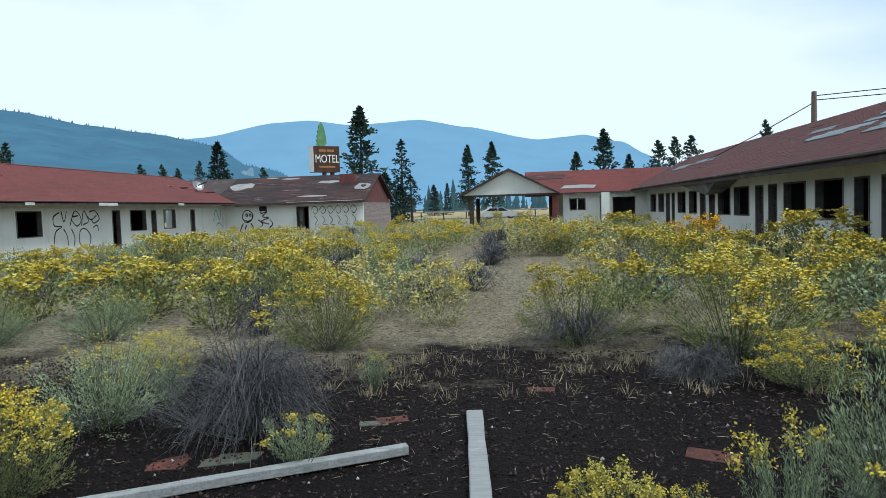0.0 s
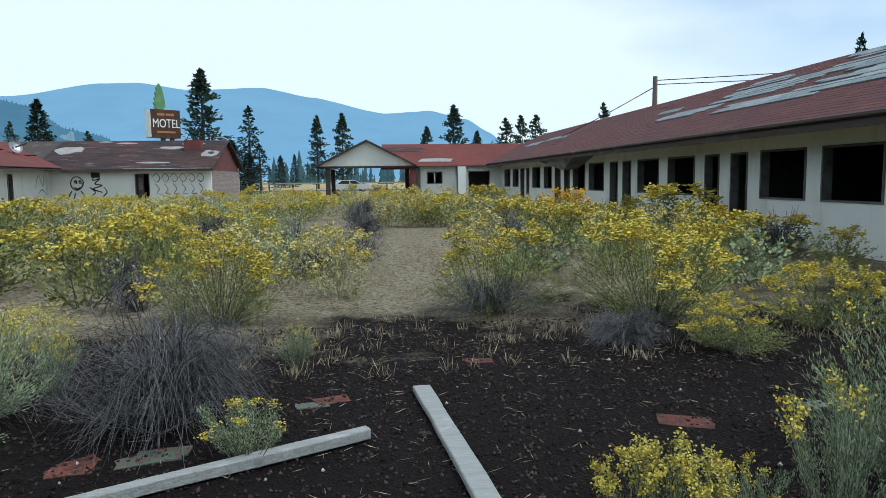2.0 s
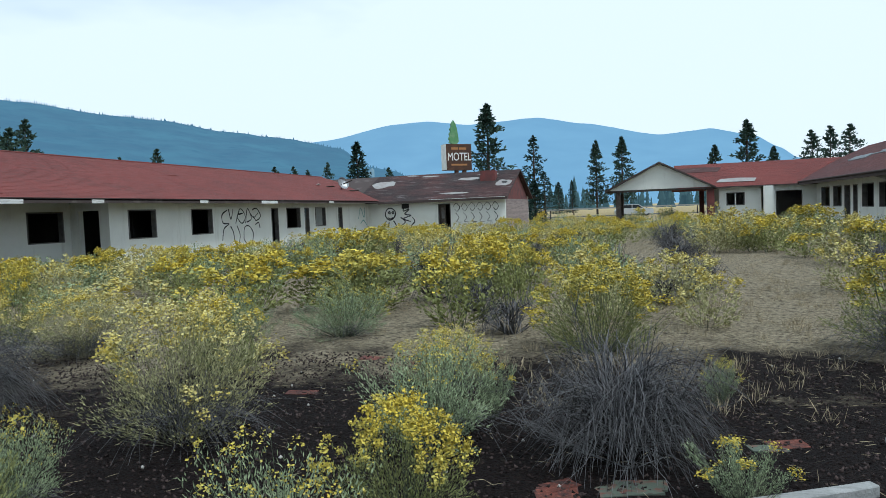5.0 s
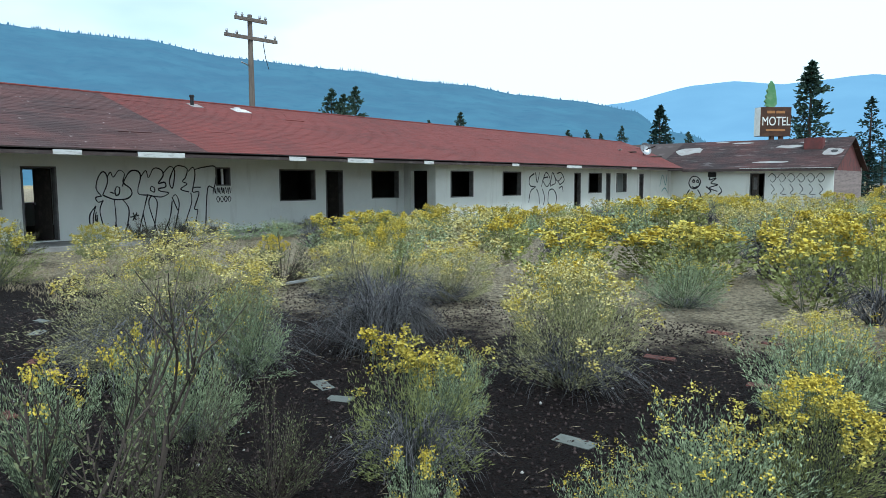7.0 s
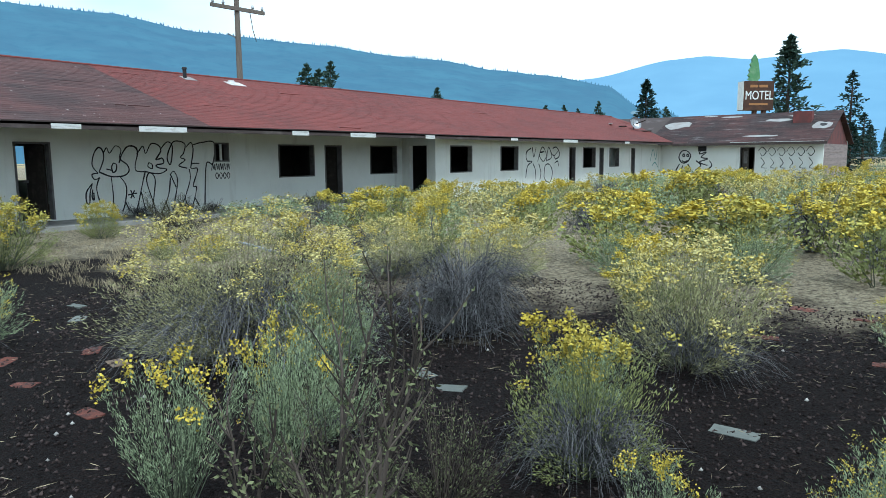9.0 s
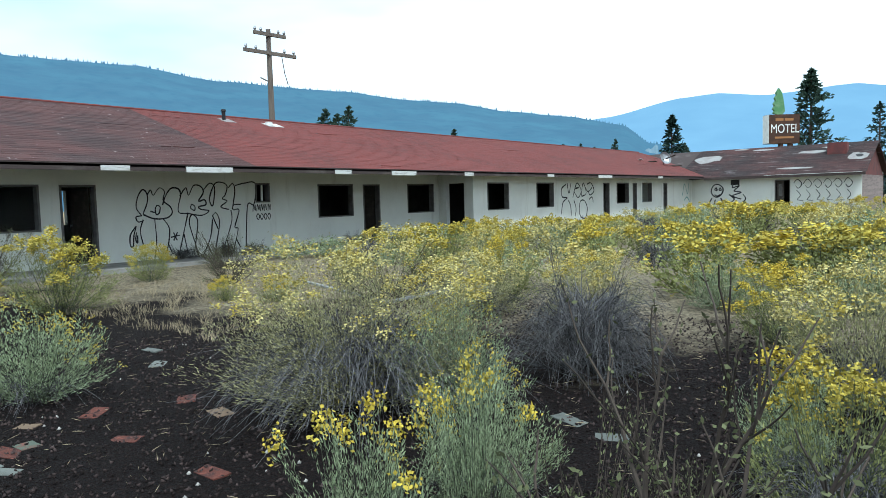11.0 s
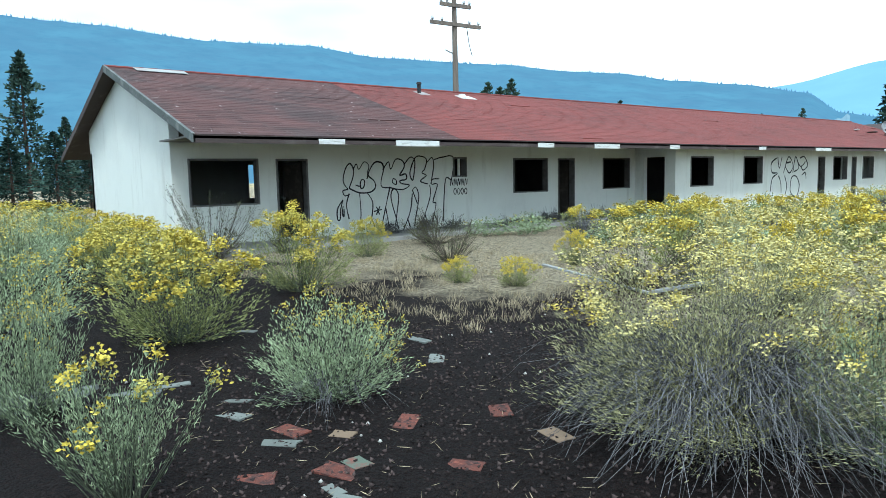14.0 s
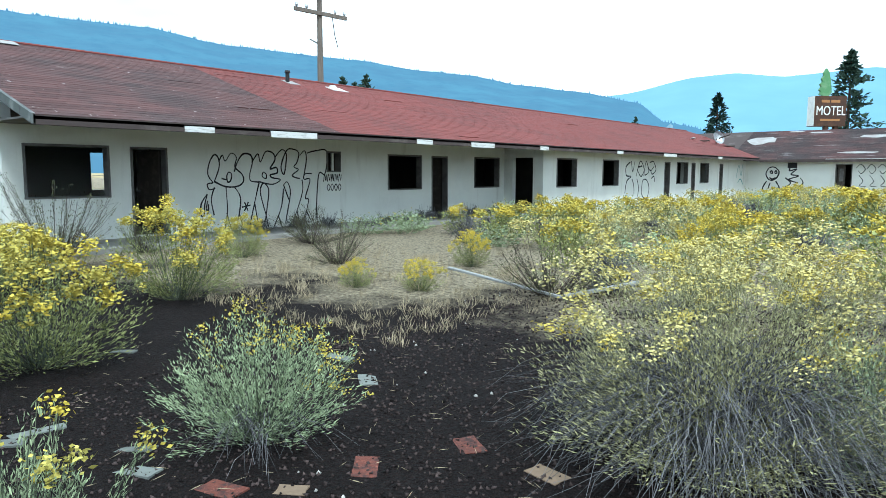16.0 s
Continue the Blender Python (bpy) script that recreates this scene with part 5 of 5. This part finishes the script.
near_dead = brush_template("dead_sagebrush", "dead grey sagebrush with arching dry twigs", "shrub", 90, 0, twigs=500, skirt=(80, 11, (0.05, 0.62), (0.1, 0.34), (0.34, 0.52), (0.0, 0.85), 0.0021, 5), lumps=9, stem_mat=TWIG_GREY, r=0.0024, ragged=0.12)
near_green = brush_template("rabbitbrush", "silvery green rabbitbrush with sparse yellow buds", "shrub", 320, 8000, 120, 7, stems=100, skirt=(16, 8, (0.05, 0.2), (0.08, 0.2), (0.36, 0.5), (0.0, 0.5), 0.0016, 4), lumps=9, leaf_mat=LEAF_BLUE, r=0.0026, leaf=(0.036, 0.003), grain=0.008, head=0.013, ragged=0.1)
near_tall = brush_template("rabbitbrush", "upright grey-green rabbitbrush with yellow-tipped stems", "shrub", 80, 4200, 30, 20, stems=80, lumps=7, vase=0.55, leaf_mat=LEAF_BLUE, r=0.004, leaf=(0.04, 0.0026), grain=0.012, head=0.022, spread=0.44, cover=1.35, ragged=0.15)
near_olive = brush_template("bitterbrush", "twiggy dark olive bitterbrush with few leaves", "shrub", 100, 2000, twigs=380, lumps=8, stem_mat=TWIG_DARK, leaf_mat=LEAF_OLIVE, r=0.003, leaf=(0.024, 0.004), ragged=0.16)
far_yellow = brush_template("rabbitbrush", YEL, "shrub", 170, 950, 126, 6, stems=10, leaf=(0.06, 0.016), grain=0.024, r=0.006, lumps=7, head=0.026, cover=0.85)
far_yellow_b = brush_template("rabbitbrush", "loose rabbitbrush shrub with patchy yellow flowers", "shrub", 170, 950, 103, 6, stems=10, leaf=(0.06, 0.016), grain=0.024, r=0.006, one_side=0.5, lumps=9, swell=0.4, head=0.026, cover=0.95)
far_pale = brush_template("rabbitbrush", "pale olive rabbitbrush past its bloom", "shrub", 170, 950, 97, 6, stems=10, leaf=(0.06, 0.0135), grain=0.022, r=0.005, lumps=8, stem_mat=STEM_PALE, leaf_mat=LEAF_PALE, flower_mat=FLOWER_CREAM, head=0.025, cover=0.9)
far_dead = brush_template("dead_sagebrush", "grey leafless sagebrush of dry twigs", "shrub", 50, 0, twigs=60, skirt=(20, 6, (0.05, 0.6), (0.1, 0.34), (0.36, 0.54), (0.0, 0.85), 0.0055, 4), lumps=8, stem_mat=TWIG_GREY, r=0.006, ragged=0.12)
far_green = brush_template("rabbitbrush", "grey-green rabbitbrush without flowers", "shrub", 170, 950, 13, 6, stems=10, leaf=(0.06, 0.016), grain=0.016, r=0.005, lumps=8, leaf_mat=LEAF_BLUE)
far_orange = brush_template("rabbitbrush", "dense rabbitbrush in deep yellow bloom by the wall", "shrub", 200, 900, 240, 6, stems=20, leaf=(0.08, 0.01), grain=0.024, r=0.005, flower_mat=FLOWER_ORANGE, head=0.026, cover=1.5)
SWAP = {near_yellow: far_yellow, near_yellow_b: far_yellow_b, near_pale: far_pale, near_dead: far_dead, near_green: far_green, near_mixed: far_yellow_b}
used = set()


def grow(model, x, y, w, h, turn=None, label=""):
    turn = (x * 137 + y * 71) % 360 if turn is None else turn
    if y > 8.9:
        model = SWAP.get(model, model)
    m = pose(x, y, ground_height(x, y) - 0.015, 0, 0, turn)
    if model in used:
        ob = copy_thing(model, m)
    else:
        ob = model
        used.add(model)
        ob.matrix_basis = m
    ob.scale = (w * 1.06, w * 1.06, h * 1.0)
    if label:
        ob["label"] = label
    return ob


# beside the start of the walk
for model, x, y, w, h in ((near_dead, -1.55, 5.35, 1.4, 0.9), (near_yellow, -1.85, 8.3, 1.4, 0.88), (near_pale, -1.5, 10.7, 0.85, 0.68), (near_pale, -0.72, 9.75, 0.85, 0.66), (near_mixed, 0.92, 8.35, 1.55, 0.85),
                          (near_yellow_b, 2.45, 7.8, 1.75, 0.94), (near_dead, 1.85, 6.9, 0.95, 0.42), (near_yellow_b, 2.6, 6.55, 0.9, 0.44), (near_tall, -0.9, 6.5, 0.4, 0.36), (near_tall, -0.96, 4.72, 0.6, 0.34)):
    grow(model, x, y, w, h)
for model, x, y, w, h in ((near_green, -2.75, 5.5, 1.1, 0.72), (near_green, 2.15, 4.1, 1.0, 0.98), (near_tall, 1.45, 3.6, 0.65, 0.64), (near_yellow, -5.65, 11.2, 1.9, 0.85), (near_yellow, 6.7, 16.6, 2.3, 1.2), (far_orange, 5.0, 19.6, 1.4, 1.07),
                          (far_yellow, 5.05, 16.9, 1.25, 0.82), (far_yellow, 4.0, 27.2, 1.9, 1.15), (far_dead, -0.6, 26.4, 1.9, 1.05), (far_pale, 0.95, 22.4, 1.6, 1.25), (near_dead, -0.5, 13.6, 1.1, 0.76), (near_dead, -4.75, 12.3, 1.15, 1.1)):
    grow(model, x, y, w, h)
for model, x, y, w, h in ((far_yellow, -8.6, 17.9, 2.0, 1.1), (near_yellow_b, -3.75, 12.5, 1.2, 0.9), (near_yellow, 0.72, 3.5, 0.55, 0.47), (near_yellow, -7.2, 10.7, 1.35, 0.92), (far_pale, 2.9, 18.2, 1.85, 1.0), (near_yellow, 7.0, 13.0, 1.5, 0.72), (near_tall, 1.05, 3.6, 0.4, 0.36),
                          (near_pale, -2.0, 9.9, 1.1, 0.7), (near_yellow, -3.05, 11.0, 0.95, 0.92), (near_dead, -3.7, 11.0, 0.95, 0.66), (near_yellow_b, 3.6, 9.2, 1.3, 0.75), (near_yellow, 3.9, 7.2, 1.2, 0.6), (near_green, 4.4, 6.0, 1.1, 0.6)):
    grow(model, x, y, w, h)
# the thick brush where the court begins
for model, x, y, w, h in ((near_yellow, -3.6, 9.5, 1.2, 0.8), (near_green, -4.9, 8.9, 1.2, 0.72), (near_dead, -2.9, 9.2, 1.0, 0.62), (near_yellow_b, -5.2, 10.3, 1.3, 0.85), (near_green, -6.3, 8.7, 1.1, 0.7), (near_pale, -1.0, 11.7, 1.0, 0.72),
                          (near_yellow_b, 1.7, 10.5, 1.2, 0.75), (near_dead, 2.3, 11.9, 1.2, 0.8), (near_yellow, 3.3, 11.0, 1.3, 0.85), (near_green, 4.7, 9.7, 1.4, 0.8), (near_pale, -2.3, 12.0, 1.1, 0.8), (near_yellow, 5.4, 11.6, 1.4, 0.85), (near_pale, 1.6, 13.0, 1.0, 0.75), (near_yellow, -4.4, 11.9, 1.2, 0.8)):
    grow(model, x, y, w, h)
# along the middle of the walk
for model, x, y, w, h in ((near_pale, -4.4, 5.2, 1.3, 0.95), (near_yellow, -2.5, 4.25, 0.75, 0.6), (near_pale, -3.0, 6.8, 0.85, 0.5), (near_tall, -2.45, 5.95, 0.45, 0.42), (near_green, -2.75, 3.5, 0.95, 0.68), (near_green, -3.0, 3.1, 0.5, 0.5), (near_yellow, -6.1, 11.2, 1.8, 0.72), (near_yellow, -6.95, 9.6, 1.5, 0.82),
                          (near_green, -10.6, 10.5, 1.6, 0.55), (near_yellow_b, -8.8, 7.9, 1.0, 0.95), (near_mixed, -4.25, 3.25, 0.9, 0.74), (near_tall, -3.65, 2.6, 0.45, 0.48), (near_yellow, -2.15, 2.75, 0.6, 0.6)):
    grow(model, x, y, w, h)
for model, x, y, w, h in ((near_dead, -6.3, 5.1, 1.45, 1.0), (near_olive, -10.4, 7.1, 1.75, 0.85), (near_pale, -8.8, 9.7, 1.4, 0.68), (near_yellow, -11.3, 9.2, 1.0, 0.75), (near_yellow_b, -5.3, 7.0, 1.0, 0.7), (near_pale, -7.5, 7.6, 1.35, 0.74), (near_pale, -8.65, 6.9, 1.35, 0.75),
                          (near_green, -4.6, 4.0, 0.6, 0.55), (near_olive, -4.85, 2.2, 0.75, 0.72), (near_olive, -4.6, 2.6, 0.7, 0.6), (near_green, -5.6, 2.75, 0.7, 0.7), (near_olive, -3.75, 1.95, 0.6, 0.5)):
    grow(model, x, y, w, h)
# towards the end of the walk
for model, x, y, w, h in ((near_great, -7.3, 3.6, 2.05, 1.12), (near_green, -6.55, 3.75, 0.95, 0.85), (near_tall, -5.5, 1.85, 0.7, 0.7), (near_tall, -5.35, 2.3, 0.55, 0.78), (near_green, -9.35, 2.25, 1.1, 0.78), (near_yellow_b, -13.5, 4.15, 1.5, 1.0), (near_yellow, -11.85, 2.05, 1.6, 0.98), (near_yellow, -16.4, 7.0, 0.95, 0.7),
                          (near_olive, -14.5, 7.5, 1.35, 0.97), (near_tall, -8.6, 0.75, 0.95, 0.72), (near_green, -10.25, 0.6, 0.85, 0.92), (near_green, -17.3, 1.4, 1.9, 1.15), (near_olive, -18.3, 4.75, 1.9, 1.45)):
    grow(model, x, y, w, h)
for model, x, y, w, h in ((near_yellow, -12.6, 6.05, 0.5, 0.36), (near_yellow, -11.8, 6.4, 0.6, 0.38), (near_olive, -17.2, 9.2, 1.7, 0.8), (near_yellow, -12.7, 11.4, 1.15, 0.88), (near_yellow, -12.75, 8.7, 0.7, 0.55), (near_green, -11.0, 13.5, 1.45, 0.8), (near_yellow, -15.6, 2.6, 1.7, 0.95), (near_green, -13.6, 0.9, 1.6, 0.95),
                          (near_yellow, -18.5, 3.3, 1.8, 0.85), (near_green, -19.6, 2.7, 1.7, 0.95), (near_yellow, -21.0, 3.3, 1.6, 0.9), (near_green, -22.6, 2.6, 1.8, 1.0), (near_green, -24.4, 3.2, 1.9, 1.05), (near_pale, -21.4, 1.6, 1.7, 0.9), (near_yellow, -16.9, 3.6, 1.3, 0.7), (near_dead, -9.9, 7.7, 0.8, 0.7), (near_green, -12.4, 0.2, 1.2, 0.8), (near_olive, -18.2, 6.2, 1.0, 0.8)):
    grow(model, x, y, w, h)

# the brush that fills the rest of the court
court = random.Random(21)
taken = []
kinds = [far_yellow] * 3 + [far_yellow_b] * 4 + [far_pale] * 5 + [far_dead] * 4 + [far_green] * 4
far_brush = {}


def sow(model, x, y, w, h, turn):
    """Adds a shrub to the joined brush at the far end of the court."""
    c, n = math.cos(turn), math.sin(turn)
    for ob in model.children:
        me = ob.data
        co = np.empty(len(me.vertices) * 3, np.float32)
        me.vertices.foreach_get("co", co)
        co = co.reshape(-1, 4, 3) if ob.name.startswith(("foliage", "bloom")) else None
        if co is None:
            continue
        co = co[:: 2] if ob.name.startswith("foliage") else co
        px, py, pz = co[..., 0] * w, co[..., 1] * w, co[..., 2] * h
        far_brush.setdefault(me.materials[0].name, []).append(np.stack([px * c - py * n + x, px * n + py * c + y, pz], axis=-1).reshape(-1, 3))


count = 0
while count < 400:
    x, y = court.uniform(-18, 7.2), 11 + 33 * court.random() ** 1.15
    if abs(x - 0.6 - 0.02 * y) < 1.3 and y < 21 or (x < -10.2 and y < 8.5) or any((x - a) ** 2 + (y - b) ** 2 < r * r for a, b, r in taken):
        continue
    if y < 12.5 and -7.5 < x < -2:
        continue
    w = court.uniform(0.85, 1.6)
    taken.append((x, y, w * 0.5))
    pick = court.choice(kinds)
    if x < -15.5 and pick is not far_green:
        pick = far_green if court.random() < 0.6 else pick
    h, turn = court.uniform(0.55, 0.95) * (0.8 if x < -14 else 1), court.uniform(0, 360)
    if y > 24 and pick is not far_dead:
        sow(pick, x, y, w, h, radians(turn))
    elif y < 24 or count % 3 == 0:
        grow(pick, x, y, w, h, turn)
    count += 1
for mat_name, runs in far_brush.items():
    v = np.vstack(runs)
    tagged(part("far_brush", raw_mesh("far_brush", v, np.arange(len(v)).reshape(-1, 4), bpy.data.materials[mat_name]), None), "distant rabbitbrush filling the overgrown court", "brush", kind="stuff")
for i in range(30):
    x, y = court.uniform(-40, 6), court.uniform(45.5, 62) if i % 2 else court.uniform(56, 75)
    if -28 < x < -9 and y < 54 or 2 < x:
        continue
    grow(court.choice(kinds), x, y, court.uniform(1.2, 2.4), court.uniform(0.7, 1.1), court.uniform(0, 360))
for i in range(40):
    x, y = court.uniform(-45, -20), court.uniform(-9, 4)
    grow(court.choice([far_green, far_green, far_yellow, far_pale]), x, y, court.uniform(1.2, 2.6), court.uniform(0.7, 1.15), court.uniform(0, 360))
for i in range(22):
    y = 10 + i * 0.62
    grow(far_dead, -19.4 + court.uniform(-0.5, 0.7), y + court.uniform(-0.3, 0.3), court.uniform(0.7, 1.2), court.uniform(0.3, 0.6))


def thorn_shrub(x, y, h):
    root = thing("thorn_shrub", "bare dark branching shrub with tiny green leaves", "shrub", pose(x, y, 0))
    s, tips = Shape(), []
    r = random.Random(9)

    def limb(p, d, ln, rad, depth):
        pts = [p]
        for k in range(4):
            d = (d + Vector((r.uniform(-0.2, 0.2), r.uniform(-0.2, 0.2), 0.06))).normalized()
            pts.append(pts[-1] + d * ln / 4)
        s.tube(pts, [rad * (1 - 0.13 * k) for k in range(5)], 5, cap=False)
        tips.append(pts)
        if depth:
            for k in range(5 if depth > 1 else 6):
                q = pts[r.randint(1, 4)]
                a = r.uniform(0, 6.28)
                limb(q, (d + Vector((math.cos(a), math.sin(a), 0.2)) * r.uniform(0.45, 0.85)).normalized(), ln * r.uniform(0.4, 0.68), rad * 0.5, depth - 1)

    for k in range(6):
        a = k * 1.05
        limb(Vector((0.05 * math.cos(a), 0.05 * math.sin(a), -0.03)), Vector((0.34 * math.cos(a), 0.34 * math.sin(a), 1)).normalized(), h * r.uniform(0.5, 0.75), 0.015, 2)
    part("branch_tangle", s, TWIG_DARK, root)
    pts = np.array([q + Vector((r.uniform(-0.012, 0.012), r.uniform(-0.012, 0.012), 0)) for run in tips for q in run[1:] for _ in range(2)])
    v, q = slivers(pts, unit(rng.normal(size=pts.shape) + (0, 0, 0.5)), 0.022, 0.005)
    tagged(part("foliage", raw_mesh("foliage", v, q, LEAF_OLIVE), None, root), kind="stuff")


thorn_shrub(-4.25, 1.6, 0.98)

# ---------------- ground litter ----------------
def scatter(n, x0, x1, y0, y1, seed):
    g = np.random.default_rng(seed)
    p = np.stack([g.uniform(x0, x1, n), g.uniform(y0, y1, n)], axis=1)
    return np.array([(x, y, ground_height(x, y)) for x, y in p])


p = scatter(30000, -11, 3.2, 0.8, 8, 1)
v, q = petals(p + (0, 0, 0.003), 0.013)
tagged(part("cinder_stones", raw_mesh("cinder_stones", v, q, GRAVEL), None), "loose dark red-brown cinder stones", "gravel", kind="stuff")
p = scatter(260, -11, 3.2, 0.8, 9.5, 2)
v, q = florets(p + (0, 0, 0.004), 0.012)
tagged(part("pale_pebbles", raw_mesh("pale_pebbles", v, q, PALE_STONE), None), "scattered small pale pebbles", "gravel", kind="stuff")
p = np.vstack([scatter(4500, -12, 4, 0.8, 9, 3), scatter(5000, -6, 4, 6, 13, 8)])
d = unit(rng.normal(size=p.shape) * (1, 1, 0.12))
v, q = slivers(p + (0, 0, 0.014), d, 0.085, 0.0017)
tagged(part("straw_litter", raw_mesh("straw_litter", v, q, STRAW), None), "thin dry straw and twigs lying on the ground", "litter", kind="stuff")
p = np.vstack([scatter(500, -3, 4.5, 6.2, 16, 4), scatter(500, -16, -10, 4.2, 9, 5), scatter(1400, -16, 7, 9, 30, 6)])
k = np.repeat(np.arange(len(p)), 16)
foot = p[k] + rng.normal(0, 0.05, (len(k), 3)) * (1, 1, 0)
d = unit(rng.normal(size=foot.shape) * (0.45, 0.45, 0.1) + (0, 0, 1))
v, q = slivers(foot, d, 0.11, 0.003)
tagged(part("dry_grass", raw_mesh("dry_grass", v, q, STRAW), None), "short pale tufts of dry grass", "grass", kind="stuff")


def flat_piece(name, x, y, w, d, turn, mat, label, thick=0.022, tilt=3.0):
    rnd = random.Random(int(x * 100) * 7 + int(y * 100))
    n = 8
    out = []
    for k in range(n):
        a = 2 * math.pi * k / n
        f = 1 / max(abs(math.cos(a)), abs(math.sin(a)))
        out.append((w / 2 * math.cos(a) * f * rnd.uniform(0.86, 1.0), d / 2 * math.sin(a) * f * rnd.uniform(0.86, 1.0)))
    s = Shape().prism(out, -thick, pose(0, 0, 0, 90, 0, 0))
    ob = tagged(part(name, s, mat), label, "debris", group="roof debris on the ground")
    ob.matrix_basis = pose(x, y, ground_height(x, y) + 0.004, rnd.uniform(-tilt, tilt), rnd.uniform(-tilt, tilt), turn)
    return ob


RT, TT, WT = "broken red roof shingle lying on cinders", "broken tan shingle lying on cinders", "pale flake of debris lying on cinders"
for x, y, w, d, a in ((-0.6, 5.7, 0.24, 0.15, 20), (0.5, 6.55, 0.26, 0.13, -5), (1.5, 5.0, 0.34, 0.2, -20), (-1.85, 4.75, 0.24, 0.15, 10), (-4.08, 7.75, 0.25, 0.15, 0), (-1.85, 4.85, 0.2, 0.14, 40), (-4.16, 6.4, 0.28, 0.14, 10), (-3.2, 6.1, 0.3, 0.12, 10), (-3.55, 7.6, 0.22, 0.12, 0), (-8.4, 2.9, 0.24, 0.15, -35), (-8.62, 2.35, 0.25, 0.14, -50), (-8.27, 1.68, 0.26, 0.16, 20), (-8.46, 1.32, 0.2, 0.14, 60), (-8.96, 1.75, 0.24, 0.14, 10), (-7.0, 2.2, 0.24, 0.12, 0), (-7.9, 2.2, 0.2, 0.12, 30)):
    flat_piece("broken_shingle", x, y, w, d, a, RED_TILE, RT)
for x, y, w, d, a in ((-7.87, 2.84, 0.22, 0.13, -10), (-8.7, 1.95, 0.16, 0.1, 30)):
    flat_piece("broken_shingle", x, y, w, d, a, TAN_TILE, TT)
for x, y, w, d, a in ((-1.5, 4.83, 0.34, 0.16, 15), (-0.72, 5.62, 0.22, 0.14, 10), (-1.45, 4.9, 0.3, 0.14, 5), (-8.3, 1.8, 0.16, 0.12, 0)):
    flat_piece("mossy_shingle", x, y, w, d, a, GREEN_TILE, "grey-green mossy shingle lying on cinders")
for x, y, w, d, a in ((-9.7, 3.42, 0.36, 0.13, -40), (-5.85, 4.0, 0.28, 0.12, -20), (-3.8, 4.2, 0.28, 0.13, 0), (-10.3, 3.65, 0.42, 0.1, 0), (-5.5, 3.85, 0.22, 0.12, 20), (-7.95, 1.55, 0.2, 0.1, 30), (-8.1, 1.55, 0.15, 0.07, 0), (-10.4, 1.25, 0.4, 0.14, 50), (-8.85, 1.6, 0.3, 0.1, 40), (-11.8, 2.65, 0.3, 0.1, 30), (-9.75, 1.72, 0.26, 0.08, 40), (-9.45, 1.6, 0.24, 0.12, 20), (2.44, 5.2, 0.18, 0.12, 10), (2.62, 5.2, 0.18, 0.12, 30), (-10.4, 1.5, 0.3, 0.1, 80)):
    flat_piece("debris_flake", x, y, w, d, a, PLASTER_BIT, WT, 0.014)


def board(x0, y0, x1, y1, w, t, mat, label, rise=0.0, name="wooden_board"):
    a, b = Vector((x0, y0, ground_height(x0, y0) + 0.012)), Vector((x1, y1, ground_height(x1, y1) + 0.012 + rise))
    ln = (b - a).length
    bm = bmesh.new()
    bmesh.ops.create_cube(bm, size=1)
    bmesh.ops.scale(bm, vec=(w, ln, t), verts=bm.verts)
    bmesh.ops.subdivide_edges(bm, edges=[e for e in bm.edges if abs((e.verts[0].co - e.verts[1].co).y) > ln * 0.5], cuts=14)
    for vert in bm.verts:
        vert.co.x += 0.006 * noise.noise(Vector((vert.co.y * 3, vert.co.x * 9, 1)))
        vert.co.z += 0.008 * noise.noise(Vector((vert.co.y * 1.5, 4, vert.co.x)))
    bmesh.ops.bevel(bm, geom=[e for e in bm.edges if abs(e.verts[0].co.y - e.verts[1].co.y) > 0.01 and abs(e.calc_face_angle(0)) > 0.8], offset=0.006, segments=1, affect="EDGES")
    me = bpy.data.meshes.new(name)
    bm.to_mesh(me)
    bm.free()
    me.materials.append(mat)
    ob = tagged(new(name, me), label, "board")
    d = (b - a)
    ob.matrix_basis = Matrix.Translation((a + b) / 2 + Vector((0, 0, t / 2))) @ pose(0, 0, 0, math.degrees(math.asin(d.z / ln)), 0, math.degrees(math.atan2(-d.x, d.y)))
    return ob


board(0.0, 5.8, 0.17, 3.9, 0.115, 0.04, GREY_WOOD, "grey weathered plank lying flat on the cinders")
board(-0.36, 4.93, -2.7, 3.72, 0.07, 0.06, GREY_WOOD, "long grey weathered timber lying on the ground")
board(-10.7, 0.3, -10.2, 0.95, 0.2, 0.03, PLASTER_BIT, "pale painted board leaning in the brush", 0.1)
board(-10.1, 6.9, -11.6, 6.7, 0.05, 0.03, GREY_WOOD, "pale broken board lying on the mound", 0.25)
board(-10.1, 6.95, -9.5, 7.6, 0.07, 0.04, GREY_WOOD, "pale broken board end on the mound", 0.15)
mound = thing("rubble_pile", "low pile of broken dark boards by the wall", "debris", pose(7.6, 14.4, 0))
for i in range(6):
    part("broken_board", Shape().box((-0.1, -0.7, 0), (0.1, 0.7, 0.03), pose(0.12 * i - 0.35, 0.1 * (i % 3), 0.04 + 0.05 * i, 6 * (i % 3) - 4, 8, 10 * i - 25)), BARE_BOARD if i % 2 else DARK_WOOD, mound)
mound = thing("rubble_pile", "loose grey boards heaped before the doorways", "debris", pose(7.5, 22.8, 0))
for i in range(5):
    part("broken_board", Shape().box((-0.09, -0.6, 0), (0.09, 0.6, 0.03), pose(0.14 * i - 0.3, 0.1 * (i % 3), 0.04 + 0.05 * i, 5 * (i % 3) - 4, 6, 25 * i - 40)), BARE_BOARD if i % 2 else GREY_WOOD, mound)
